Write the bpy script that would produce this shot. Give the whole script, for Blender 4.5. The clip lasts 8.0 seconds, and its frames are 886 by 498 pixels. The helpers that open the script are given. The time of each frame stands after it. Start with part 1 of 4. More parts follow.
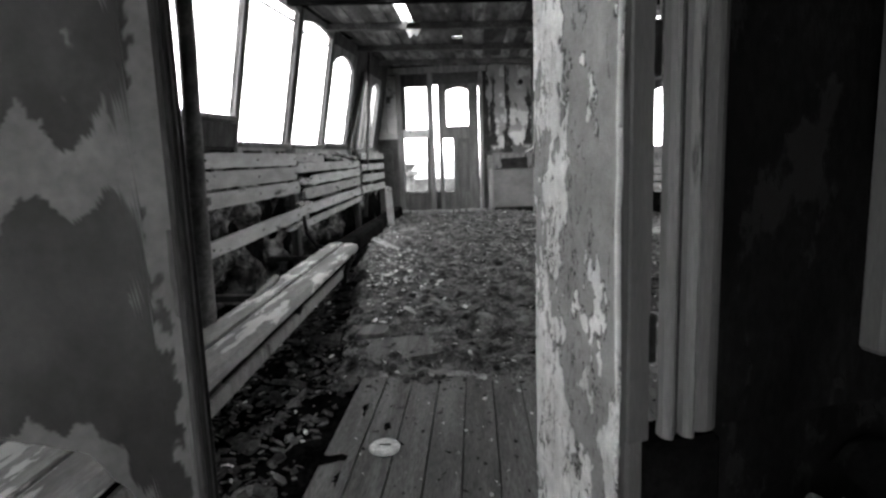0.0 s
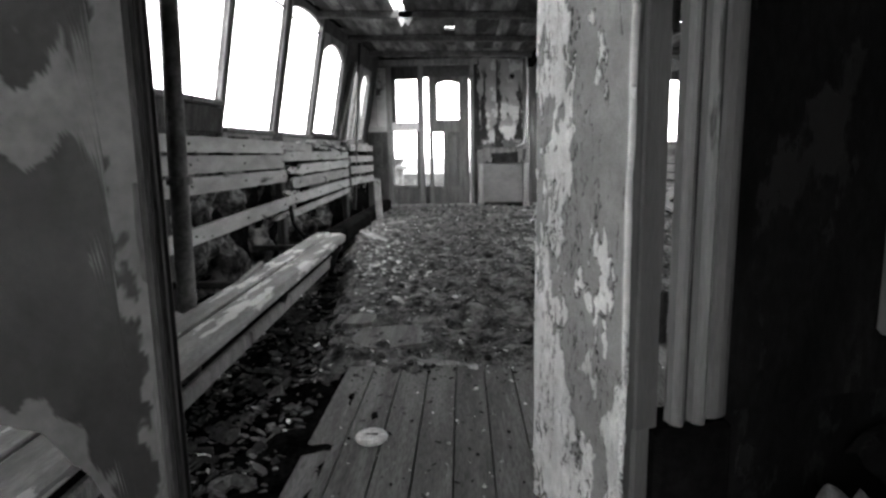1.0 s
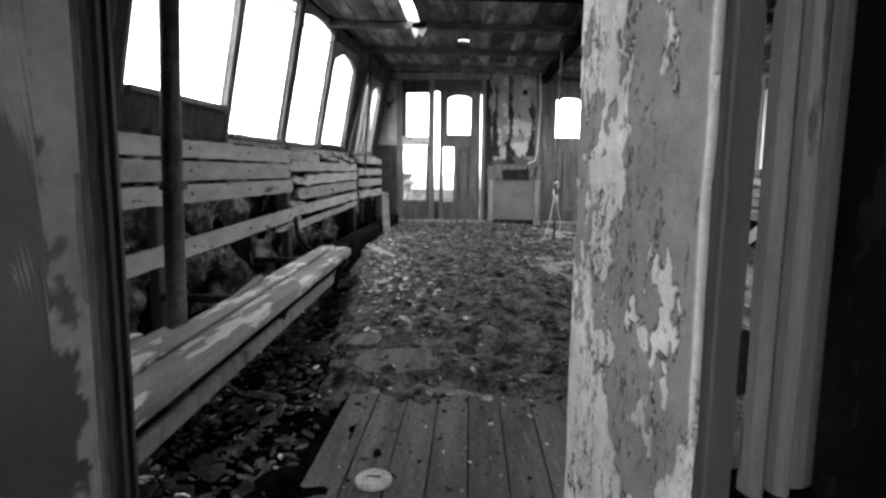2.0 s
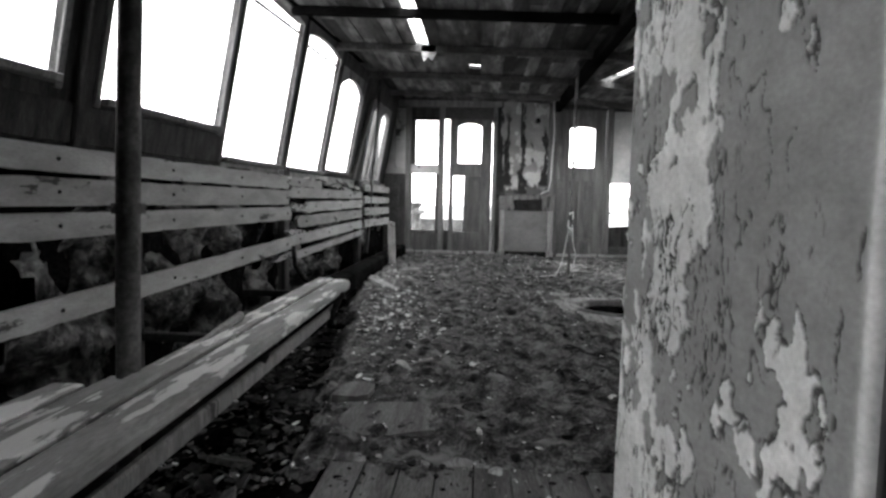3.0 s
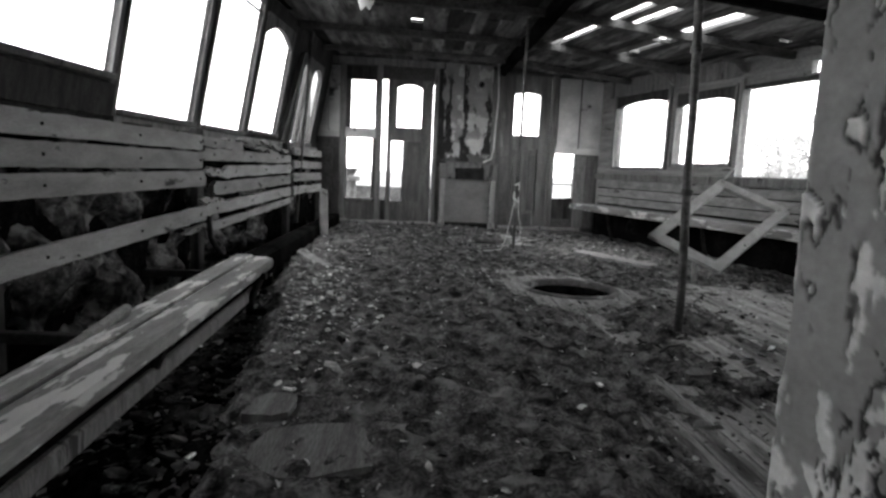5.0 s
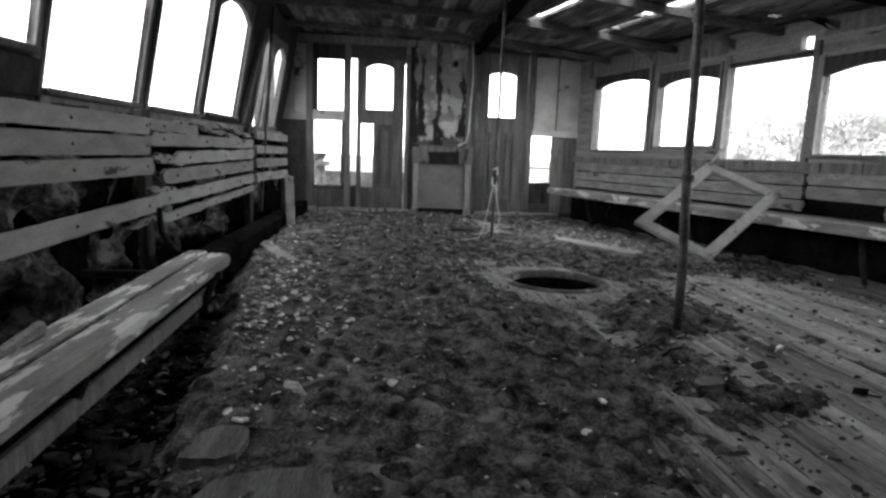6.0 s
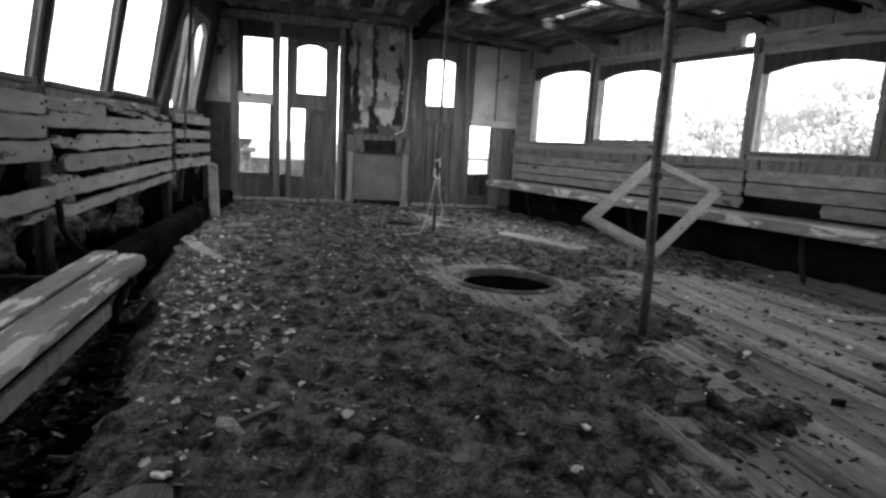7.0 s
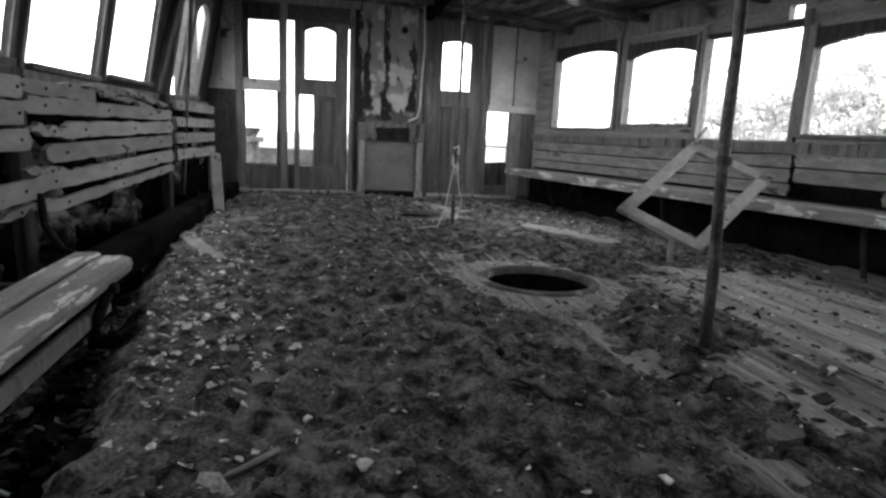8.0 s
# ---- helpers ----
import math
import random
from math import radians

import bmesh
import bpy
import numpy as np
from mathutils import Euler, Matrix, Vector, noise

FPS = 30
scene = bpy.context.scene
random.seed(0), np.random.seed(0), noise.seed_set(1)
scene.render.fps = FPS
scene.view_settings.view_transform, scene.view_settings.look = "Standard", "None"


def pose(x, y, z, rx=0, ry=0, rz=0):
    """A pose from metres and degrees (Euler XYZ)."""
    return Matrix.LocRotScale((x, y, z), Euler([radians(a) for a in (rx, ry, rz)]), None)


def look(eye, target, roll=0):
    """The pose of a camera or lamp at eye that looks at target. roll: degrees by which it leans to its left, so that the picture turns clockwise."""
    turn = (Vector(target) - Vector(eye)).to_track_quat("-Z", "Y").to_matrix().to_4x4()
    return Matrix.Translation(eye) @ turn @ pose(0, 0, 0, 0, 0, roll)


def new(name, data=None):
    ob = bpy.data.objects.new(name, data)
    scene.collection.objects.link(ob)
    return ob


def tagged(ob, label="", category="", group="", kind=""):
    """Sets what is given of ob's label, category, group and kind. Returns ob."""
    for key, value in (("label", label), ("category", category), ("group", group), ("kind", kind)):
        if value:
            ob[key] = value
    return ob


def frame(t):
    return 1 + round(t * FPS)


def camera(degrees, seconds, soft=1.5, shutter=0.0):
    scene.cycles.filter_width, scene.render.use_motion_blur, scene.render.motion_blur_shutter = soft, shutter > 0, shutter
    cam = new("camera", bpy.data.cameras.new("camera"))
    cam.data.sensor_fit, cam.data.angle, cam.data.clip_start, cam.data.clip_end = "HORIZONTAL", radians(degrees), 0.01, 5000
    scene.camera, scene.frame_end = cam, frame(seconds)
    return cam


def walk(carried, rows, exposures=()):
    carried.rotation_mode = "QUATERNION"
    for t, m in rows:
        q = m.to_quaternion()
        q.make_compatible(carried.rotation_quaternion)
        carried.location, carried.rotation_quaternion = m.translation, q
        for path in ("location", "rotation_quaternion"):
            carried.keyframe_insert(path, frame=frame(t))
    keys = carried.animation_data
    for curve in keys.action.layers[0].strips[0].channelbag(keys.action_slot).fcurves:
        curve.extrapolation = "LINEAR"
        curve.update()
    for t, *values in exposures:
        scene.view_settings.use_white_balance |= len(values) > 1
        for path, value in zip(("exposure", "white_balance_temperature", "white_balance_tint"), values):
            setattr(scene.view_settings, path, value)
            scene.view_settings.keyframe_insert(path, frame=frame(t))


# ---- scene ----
cam = camera(74.0, 8.0, soft=2.7)
# seconds, eye, yaw to the left, pitch up, lean
ROWS = [
    (0.0, 0.000, -0.000, 0.828, 3.31, -8.84, -2.00),
    (0.5, -0.010, 0.021, 0.820, 2.47, -9.05, -1.97),
    (1.0, -0.020, 0.072, 0.768, 2.08, -9.06, -0.98),
    (1.5, -0.040, 0.148, 0.729, 2.04, -8.62, 0.46),
    (2.0, -0.058, 0.254, 0.744, 2.58, -7.45, 0.58),
    (3.5, -0.046, 0.707, 0.721, 3.86, -3.92, 1.44),
    (4.0, -0.091, 0.776, 0.738, -0.37, -5.30, 1.63),
    (4.5, -0.091, 0.861, 0.739, -2.38, -6.60, 2.29),
    (6.0, -0.093, 1.295, 0.747, -5.46, -9.03, 2.15),
    (6.5, -0.124, 1.412, 0.750, -9.94, -9.46, 2.74),
    (7.0, -0.165, 1.566, 0.755, -12.57, -9.80, 3.34),
    (7.5, -0.165, 1.734, 0.734, -12.19, -10.24, 3.06),
    (8.0, -0.154, 1.913, 0.728, -11.51, -10.87, 2.76),
]


def eye_pose(x, y, z, yaw, pitch, roll):
    a, p = radians(yaw), radians(pitch)
    way = Vector((-math.sin(a) * math.cos(p), math.cos(a) * math.cos(p), math.sin(p)))
    return look((x, y, z), Vector((x, y, z)) + way, roll)


EXPOSURE = 3.55
walk(cam, [(r[0], eye_pose(*r[1:])) for r in ROWS], [(0.0, EXPOSURE + 0.9), (2.0, EXPOSURE + 0.92), (3.5, EXPOSURE + 0.42), (4.5, EXPOSURE + 0.14), (6.0, EXPOSURE + 0.14), (8.0, EXPOSURE + 0.05)])

# ---- daylight: pale overcast sky ----
world = bpy.data.worlds.new("world")
scene.world = world
world.use_nodes = True
wn = world.node_tree
wn.nodes.clear()
sky = wn.nodes.new("ShaderNodeTexSky")
sky.sky_type = "NISHITA"
sky.sun_disc = False
sky.sun_elevation, sky.sun_rotation = radians(66), radians(158)
grey = wn.nodes.new("ShaderNodeRGBToBW")
back = wn.nodes.new("ShaderNodeBackground")
back.inputs["Strength"].default_value = 0.15
wout = wn.nodes.new("ShaderNodeOutputWorld")
wn.links.new(sky.outputs[0], grey.inputs[0])
wn.links.new(grey.outputs[0], back.inputs["Color"])
wn.links.new(back.outputs[0], wout.inputs["Surface"])

sun = new("sun", bpy.data.lights.new("sun", "SUN"))
sun.data.energy, sun.data.angle = 0.5, radians(20)
sun.matrix_world = look((4, -10, 25), (0, 0, 0))


# ---- materials, all in greys ----
def material(name, lo, hi, scale=6.0, stretch=(1, 1, 1), rough=0.8, bump=0.25, grain=60.0, metal=0.0,
             patch=None, patch_scale=3.0, patch_at=0.55, patch_soft=0.03, crack=0.0, crack_scale=9.0, spec=0.25, vary=0.0, grit=0.3, island=0.0):
    """Grey stained surface: two noise scales, optional flaked patches of another grey with hard rims, cracks and relief."""
    m = bpy.data.materials.new(name)
    m.use_nodes = True
    t = m.node_tree
    n, link = t.nodes, t.links.new
    bsdf = n["Principled BSDF"]
    co = n.new("ShaderNodeTexCoord")
    mp = n.new("ShaderNodeMapping")
    mp.inputs["Scale"].default_value = stretch
    link(co.outputs["Object"], mp.inputs["Vector"])
    info = n.new("ShaderNodeObjectInfo")
    shift = n.new("ShaderNodeVectorMath")
    shift.operation = "MULTIPLY_ADD"
    shift.inputs[1].default_value = (7.3, 5.1, 9.7)
    link(info.outputs["Random"], shift.inputs[0])
    link(mp.outputs[0], shift.inputs[2])

    def noise_tex(sc, detail=6.0, roughness=0.6):
        a = n.new("ShaderNodeTexNoise")
        a.inputs["Scale"].default_value, a.inputs["Detail"].default_value, a.inputs["Roughness"].default_value = sc, detail, roughness
        link(shift.outputs[0], a.inputs["Vector"])
        return a.outputs["Fac"]

    def mixf(a, b, f):
        k = n.new("ShaderNodeMix")
        for sock, val in ((k.inputs["Factor"], f), (k.inputs["A"], a), (k.inputs["B"], b)):
            if isinstance(val, float):
                sock.default_value = val
            else:
                link(val, sock)
        return k.outputs["Result"]

    def ramp(x, a, b):
        k = n.new("ShaderNodeMapRange")
        k.interpolation_type = "SMOOTHSTEP"
        k.inputs["From Min"].default_value, k.inputs["From Max"].default_value = a, b
        link(x, k.inputs["Value"])
        return k.outputs["Result"]

    def math_node(op, a, b):
        k = n.new("ShaderNodeMath")
        k.operation = op
        for sock, val in zip(k.inputs, (a, b)):
            if isinstance(val, float):
                sock.default_value = val
            else:
                link(val, sock)
        return k.outputs[0]

    broad, fine = noise_tex(scale), noise_tex(grain, 3.0)
    tone = mixf(float(lo), float(hi), ramp(broad, 0.3, 0.7))
    tone = math_node("MULTIPLY", tone, mixf(1.0 - grit, 1.0 + grit, ramp(fine, 0.3, 0.7)))
    height = math_node("MULTIPLY", fine, 0.3)
    if patch is not None:
        mask = ramp(noise_tex(patch_scale, 8.0, 0.62), patch_at - patch_soft, patch_at + patch_soft)
        other = math_node("MULTIPLY", mixf(0.8, 1.2, broad), float(patch))
        tone = mixf(tone, other, mask)
        height = math_node("ADD", height, math_node("MULTIPLY", mask, 0.8))
    if crack > 0:
        v = n.new("ShaderNodeTexVoronoi")
        v.feature = "DISTANCE_TO_EDGE"
        v.inputs["Scale"].default_value = crack_scale
        warp = n.new("ShaderNodeVectorMath")
        warp.operation = "MULTIPLY_ADD"
        wob = n.new("ShaderNodeTexNoise")
        wob.inputs["Scale"].default_value = crack_scale * 0.8
        link(shift.outputs[0], wob.inputs["Vector"])
        link(wob.outputs["Color"], warp.inputs[0])
        warp.inputs[1].default_value = (0.12, 0.12, 0.12)
        link(shift.outputs[0], warp.inputs[2])
        link(warp.outputs[0], v.inputs["Vector"])
        line = ramp(v.outputs["Distance"], 0.0, 0.035)
        gate = ramp(noise_tex(crack_scale * 0.5), 0.48, 0.6)
        keep = math_node("MAXIMUM", line, math_node("SUBTRACT", 1.0, gate))
        tone = math_node("MULTIPLY", tone, mixf(1.0 - crack, 1.0, keep))
        height = math_node("ADD", height, math_node("MULTIPLY", keep, 0.6))
    if island > 0:
        geo = n.new("ShaderNodeNewGeometry")
        isl = n.new("ShaderNodeMapRange")
        isl.inputs["To Min"].default_value, isl.inputs["To Max"].default_value = 1 - island, 1 + island
        link(geo.outputs["Random Per Island"], isl.inputs["Value"])
        tone = math_node("MULTIPLY", tone, isl.outputs["Result"])
    if vary > 0:
        spread = n.new("ShaderNodeMapRange")
        spread.inputs["To Min"].default_value, spread.inputs["To Max"].default_value = 1 - vary, 1 + vary
        link(info.outputs["Random"], spread.inputs["Value"])
        tone = math_node("MULTIPLY", tone, spread.outputs["Result"])
    comb = n.new("ShaderNodeCombineColor")
    for i in range(3):
        link(tone, comb.inputs[i])
    link(comb.outputs[0], bsdf.inputs["Base Color"])
    bsdf.inputs["Roughness"].default_value, bsdf.inputs["Metallic"].default_value = rough, metal
    bsdf.inputs["Specular IOR Level"].default_value = spec
    b = n.new("ShaderNodeBump")
    b.inputs["Strength"].default_value, b.inputs["Distance"].default_value = bump, 0.01
    link(height, b.inputs["Height"])
    link(b.outputs[0], bsdf.inputs["Normal"])
    return m


def value_noise(x, y, seed):
    """Smooth noise from -1 to 1 on arrays."""
    x, y = np.asarray(x, float), np.asarray(y, float)
    ix, iy = np.floor(x), np.floor(y)
    fx, fy = x - ix, y - iy
    fx, fy = fx * fx * (3 - 2 * fx), fy * fy * (3 - 2 * fy)

    def cell(a, b):
        k = np.sin(a * 127.1 + b * 311.7 + seed * 74.7) * 43758.5453
        return 2 * (k - np.floor(k)) - 1

    low = cell(ix, iy) * (1 - fx) + cell(ix + 1, iy) * fx
    high = cell(ix, iy + 1) * (1 - fx) + cell(ix + 1, iy + 1) * fx
    return low * (1 - fy) + high * fy


def fbm(x, y, seed, octaves=5, gain=0.5):
    total, amp = 0.0, 1.0
    for k in range(octaves):
        total = total + amp * value_noise(x * 2 ** k + 17 * k, y * 2 ** k - 9 * k, seed + k)
        amp *= gain
    return total


def step(x, a, b):
    k = np.clip((x - a) / (b - a), 0, 1)
    return k * k * (3 - 2 * k)


def coat_material(name, base, coat, split, rough=0.7, grain=90.0, bump=0.35, mottle=7.0, spec=0.25):
    """Layers of old paint: the mesh's own coat and split layers say which layer lies bare where; split also holds
    painted shadow lines.
    """
    m = bpy.data.materials.new(name)
    m.use_nodes = True
    n, link = m.node_tree.nodes, m.node_tree.links.new
    bsdf = n["Principled BSDF"]
    co = n.new("ShaderNodeTexCoord")

    def layer(at):
        a = n.new("ShaderNodeAttribute")
        a.attribute_name = at
        return a.outputs["Fac"]

    def blend(kind, a, b, f):
        k = n.new("ShaderNodeMix")
        k.data_type, k.blend_type = "RGBA", kind
        for sock, val in zip((k.inputs[0], k.inputs[6], k.inputs[7]), (f, a, b)):
            if isinstance(val, float):
                sock.default_value = val if sock == k.inputs[0] else (val, val, val, 1)
            else:
                link(val, sock)
        return k.outputs[2]

    tones = []
    for sc, lo, hi in ((mottle, 0.78, 1.2), (grain, 0.88, 1.1), (mottle * 5, 0.9, 1.08)):
        a = n.new("ShaderNodeTexNoise")
        a.inputs["Scale"].default_value, a.inputs["Detail"].default_value = sc, 5.0
        link(co.outputs["Object"], a.inputs["Vector"])
        r = n.new("ShaderNodeMapRange")
        r.inputs["From Min"].default_value, r.inputs["From Max"].default_value = 0.3, 0.7
        r.inputs["To Min"].default_value, r.inputs["To Max"].default_value = lo, hi
        link(a.outputs["Fac"], r.inputs["Value"])
        tones.append(r.outputs["Result"])
    tone = blend("MIX", float(base), float(coat), layer("coat"))
    for t in tones:
        tone = blend("MULTIPLY", tone, t, 1.0)
    tone = blend("MIX", tone, float(split), layer("split"))
    link(tone, bsdf.inputs["Base Color"])
    bsdf.inputs["Roughness"].default_value, bsdf.inputs["Specular IOR Level"].default_value = rough, spec
    b = n.new("ShaderNodeBump")
    b.inputs["Strength"].default_value, b.inputs["Distance"].default_value = bump, 0.003
    link(tones[1], b.inputs["Height"])
    link(b.outputs[0], bsdf.inputs["Normal"])
    return m


ALONG_Y, ALONG_Z = (5, 0.6, 5), (5, 5, 0.6)
M_SLAT = material("weathered_slat", 0.21, 0.31, 3, (4, 1.2, 4), patch=0.05, patch_scale=2.6, patch_at=0.64, patch_soft=0.02, grain=40, vary=0.18, grit=0.1)
M_SEAT = material("seat_paint", 0.17, 0.3, 3, (3.2, 0.6, 3.2), patch=0.6, patch_scale=3.8, patch_at=0.55, patch_soft=0.012, grain=50, vary=0.12, bump=0.5, grit=0.14)
M_FRAMEWOOD = material("grey_painted_joinery", 0.11, 0.2, 4, ALONG_Z, patch=0.035, patch_scale=2.0, patch_at=0.62, grain=45, vary=0.3)
M_BOARD = material("grey_bench_board", 0.13, 0.23, 4, ALONG_Y, patch=0.045, patch_scale=2.0, patch_at=0.64, grain=45, vary=0.3)
M_DARKWOOD = material("dark_stained_wood", 0.018, 0.055, 4, ALONG_Z, grain=45, vary=0.2, spec=0.15)
M_PANEL = material("pale_peeling_wall_paint", 0.3, 0.56, 1.8, patch=0.06, patch_scale=2.4, patch_at=0.63, grain=40, grit=0.07)
M_DOOR = material("door_paint", 0.075, 0.14, 3, ALONG_Z, patch=0.3, patch_scale=1.6, patch_at=0.66, grain=45, vary=0.15)
M_WAINSCOT = material("wainscot_paint", 0.05, 0.095, 2, grain=40, patch=0.14, patch_scale=2, patch_at=0.72)
M_STRIP = material("grey_door_edge", 0.08, 0.115, 3, ALONG_Z, grain=50, grit=0.1, patch=0.03, patch_scale=3, patch_at=0.66)
M_MOULD = material("moulding_paint", 0.2, 0.34, 3, ALONG_Z, grain=50, patch=0.05, patch_scale=3, patch_at=0.58)
# lobby side turned from the daylight: its shade is painted near black
M_LOBBY_SHADE = material("shade_black_lobby_wall", 0.002, 0.009, 3, (1.5, 1.5, 0.7), patch=0.013, patch_scale=4.0, patch_at=0.57, patch_soft=0.015, grain=35, spec=0.08, bump=0.6)
M_CEIL = material("ceiling_boards", 0.03, 0.13, 3, (4, 0.7, 4), patch=0.24, patch_scale=1.4, patch_at=0.6, patch_soft=0.07, grain=40, island=0.85, spec=0.1)
# near black for beams, base block and bench panels; shade is painted into it
M_BEAM_SHADE = material("ceiling_beam", 0.003, 0.012, 3, grain=40, spec=0.0)
M_RIB = material("far_roof_rib", 0.04, 0.11, 4, grain=45, spec=0.1, vary=0.3)
# deck plank tone darkened for weaker light near the doorway; slabs borrow it
M_DECK_SHADE = material("shaded_deck_plank", 0.08, 0.17, 3, ALONG_Y, grain=50, patch=0.2, patch_scale=5, patch_at=0.66, vary=0.2, spec=0.12)
M_DECK = material("deck_plank", 0.17, 0.36, 3, ALONG_Y, grain=40, patch=0.035, patch_scale=1.6, patch_at=0.6, patch_soft=0.08, vary=0.22, spec=0.15)
M_DIRT = material("moss_and_dirt", 0.012, 0.165, 13.0, grain=95, bump=1.0, patch=0.24, patch_scale=7, patch_at=0.6, patch_soft=0.08, rough=1.0, spec=0.0, grit=0.55)
# litter tone with shade put in; also blackens low lining, subfloor and hatch walls
M_LITTER_SHADE = material("litter_shade_black", 0.002, 0.009, 9, grain=60, bump=1.0, rough=1.0, spec=0.0, grit=0.6)
M_CHIP = material("paint_chip", 0.3, 0.65, 20, grain=80, rough=0.85, island=0.55)
M_CLOD = material("dirt_clod", 0.01, 0.07, 20, grain=60, rough=1.0, spec=0.0, island=0.7)
M_PALE = material("pale_stone", 0.55, 0.7, 12, grain=60)
M_IRON = material("rusty_pipe", 0.03, 0.11, 8, grain=60, rough=0.65, patch=0.26, patch_scale=4, patch_at=0.62)
M_DARKIRON = material("black_iron", 0.008, 0.025, 8, grain=60, rough=0.7, spec=0.05)
M_RUBBLE = material("crumbling_lining", 0.006, 0.13, 9, grain=24, bump=1.0, patch=0.2, patch_scale=9, patch_at=0.58, patch_soft=0.06, spec=0.0, grit=0.6)
M_ZINC = material("stove_plate", 0.13, 0.2, 2.5, grain=25, rough=0.6, grit=0.08)
M_JAMB = material("jamb_paint", 0.13, 0.2, 3, ALONG_Z, grain=50, grit=0.1, patch=0.05, patch_scale=3, patch_at=0.6)
M_JAMB_DARK = material("dark_jamb_paint", 0.04, 0.08, 3, ALONG_Z, grain=50, patch=0.15, patch_scale=3, patch_at=0.66)
M_ROPE = material("frayed_rope", 0.4, 0.55, 30, grain=90)
M_GROUND = material("mud_and_grass", 0.12, 0.22, 0.5, grain=6)
M_MUD = material("wet_dark_mud", 0.025, 0.07, 3, grain=20)
M_BARK = material("bark", 0.14, 0.22, 4, grain=20)
# sky glare over the trees is painted in as a very pale leaf tone
M_FOLIAGE = material("glare_pale_foliage", 0.4, 0.54, 2, grain=8)
thin = M_FOLIAGE.node_tree.nodes.new("ShaderNodeBsdfTranslucent")
thin.inputs["Color"].default_value = (0.5, 0.5, 0.5, 1)
leafy = M_FOLIAGE.node_tree.nodes.new("ShaderNodeMixShader")
leafy.inputs[0].default_value = 0.5
M_FOLIAGE.node_tree.links.new(M_FOLIAGE.node_tree.nodes["Principled BSDF"].outputs[0], leafy.inputs[1])
M_FOLIAGE.node_tree.links.new(thin.outputs[0], leafy.inputs[2])
M_FOLIAGE.node_tree.links.new(leafy.outputs[0], M_FOLIAGE.node_tree.nodes["Material Output"].inputs["Surface"])
M_LEAF = coat_material("flaking_door_paint", 0.3, 0.76, 0.03, grain=160, mottle=9)
M_LOBBY = coat_material("lobby_wall_paint", 0.015, 0.1, 0.01, grain=70, mottle=6)
M_CHIM = coat_material("stained_flue_panel", 0.22, 0.4, 0.012, grain=60, mottle=5)


# ---- mesh helpers ----
RNG = random.Random(7)


def link_mesh(name, bm, mat, parent=None, label="", smooth=False):
    me = bpy.data.meshes.new(name)
    bm.normal_update()
    bm.to_mesh(me)
    bm.free()
    me.materials.append(mat)
    if smooth:
        for p in me.polygons:
            p.use_smooth = True
    ob = new(name, me)
    if parent is not None:
        ob.parent = parent
    if label:
        ob["label"] = label
    return ob


def part(name, bm, mat, parent, label="", smooth=False):
    return link_mesh(name, bm, mat, parent, label, smooth)


def thing(name, label, category, group="", kind="", at=None):
    ob = new(name)
    if at is not None:
        ob.matrix_world = at
    return tagged(ob, label, category, group, kind)


def box(x0, x1, y0, y1, z0, z1, bevel=0.004, m=None, wear=0.0, bm=None):
    """A bevelled board from corner to corner, its corners worn out of true by up to wear."""
    own = bmesh.new()
    bmesh.ops.create_cube(own, size=1)
    for v in own.verts:
        v.co = Vector(((x0 + x1) / 2 + v.co.x * (x1 - x0), (y0 + y1) / 2 + v.co.y * (y1 - y0), (z0 + z1) / 2 + v.co.z * (z1 - z0)))
        if wear:
            v.co += Vector([RNG.uniform(-wear, wear) for _ in range(3)])
    if bevel:
        bmesh.ops.bevel(own, geom=own.edges[:], offset=bevel, segments=1, affect="EDGES")
    if m is not None:
        own.transform(m)
    return own if bm is None else join(bm, own)


def join(a, b):
    me = bpy.data.meshes.new("tmp")
    b.to_mesh(me)
    b.free()
    a.from_mesh(me)
    bpy.data.meshes.remove(me)
    return a


def tube(points, radius, sides=10):
    """A round bar along points; radius a number or one for each point."""
    bm = bmesh.new()
    rings = []
    pts = [Vector(p) for p in points]
    for i, p in enumerate(pts):
        d = (pts[min(i + 1, len(pts) - 1)] - pts[max(i - 1, 0)]).normalized()
        a = d.orthogonal().normalized() if abs(d.z) > 0.9 else d.cross(Vector((0, 0, 1))).normalized()
        b = d.cross(a)
        r = radius[i] if isinstance(radius, (list, tuple)) else radius
        rings.append([bm.verts.new(p + r * (math.cos(k * math.tau / sides) * a + math.sin(k * math.tau / sides) * b)) for k in range(sides)])
    for r0, r1 in zip(rings, rings[1:]):
        for k in range(sides):
            bm.faces.new((r0[k], r0[(k + 1) % sides], r1[(k + 1) % sides], r1[k]))
    bm.faces.new(rings[0][::-1])
    bm.faces.new(rings[-1])
    return bm


def prism(outline, axis, a, b, m=None):
    """An outline of (u, v) pushed from a to b; axis y: (u, y, v), axis z: (u, v, z), axis x: (x, u, v)."""
    bm = bmesh.new()
    def put(u, v, w):
        return {"y": (u, w, v), "z": (u, v, w), "x": (w, u, v)}[axis]
    lo = [bm.verts.new(put(u, v, a)) for u, v in outline]
    hi = [bm.verts.new(put(u, v, b)) for u, v in outline]
    k = len(outline)
    bm.faces.new(lo)
    bm.faces.new(hi[::-1])
    for i in range(k):
        bm.faces.new((lo[i], hi[i], hi[(i + 1) % k], lo[(i + 1) % k]))
    bmesh.ops.recalc_face_normals(bm, faces=bm.faces[:])
    if m is not None:
        bm.transform(m)
    return bm


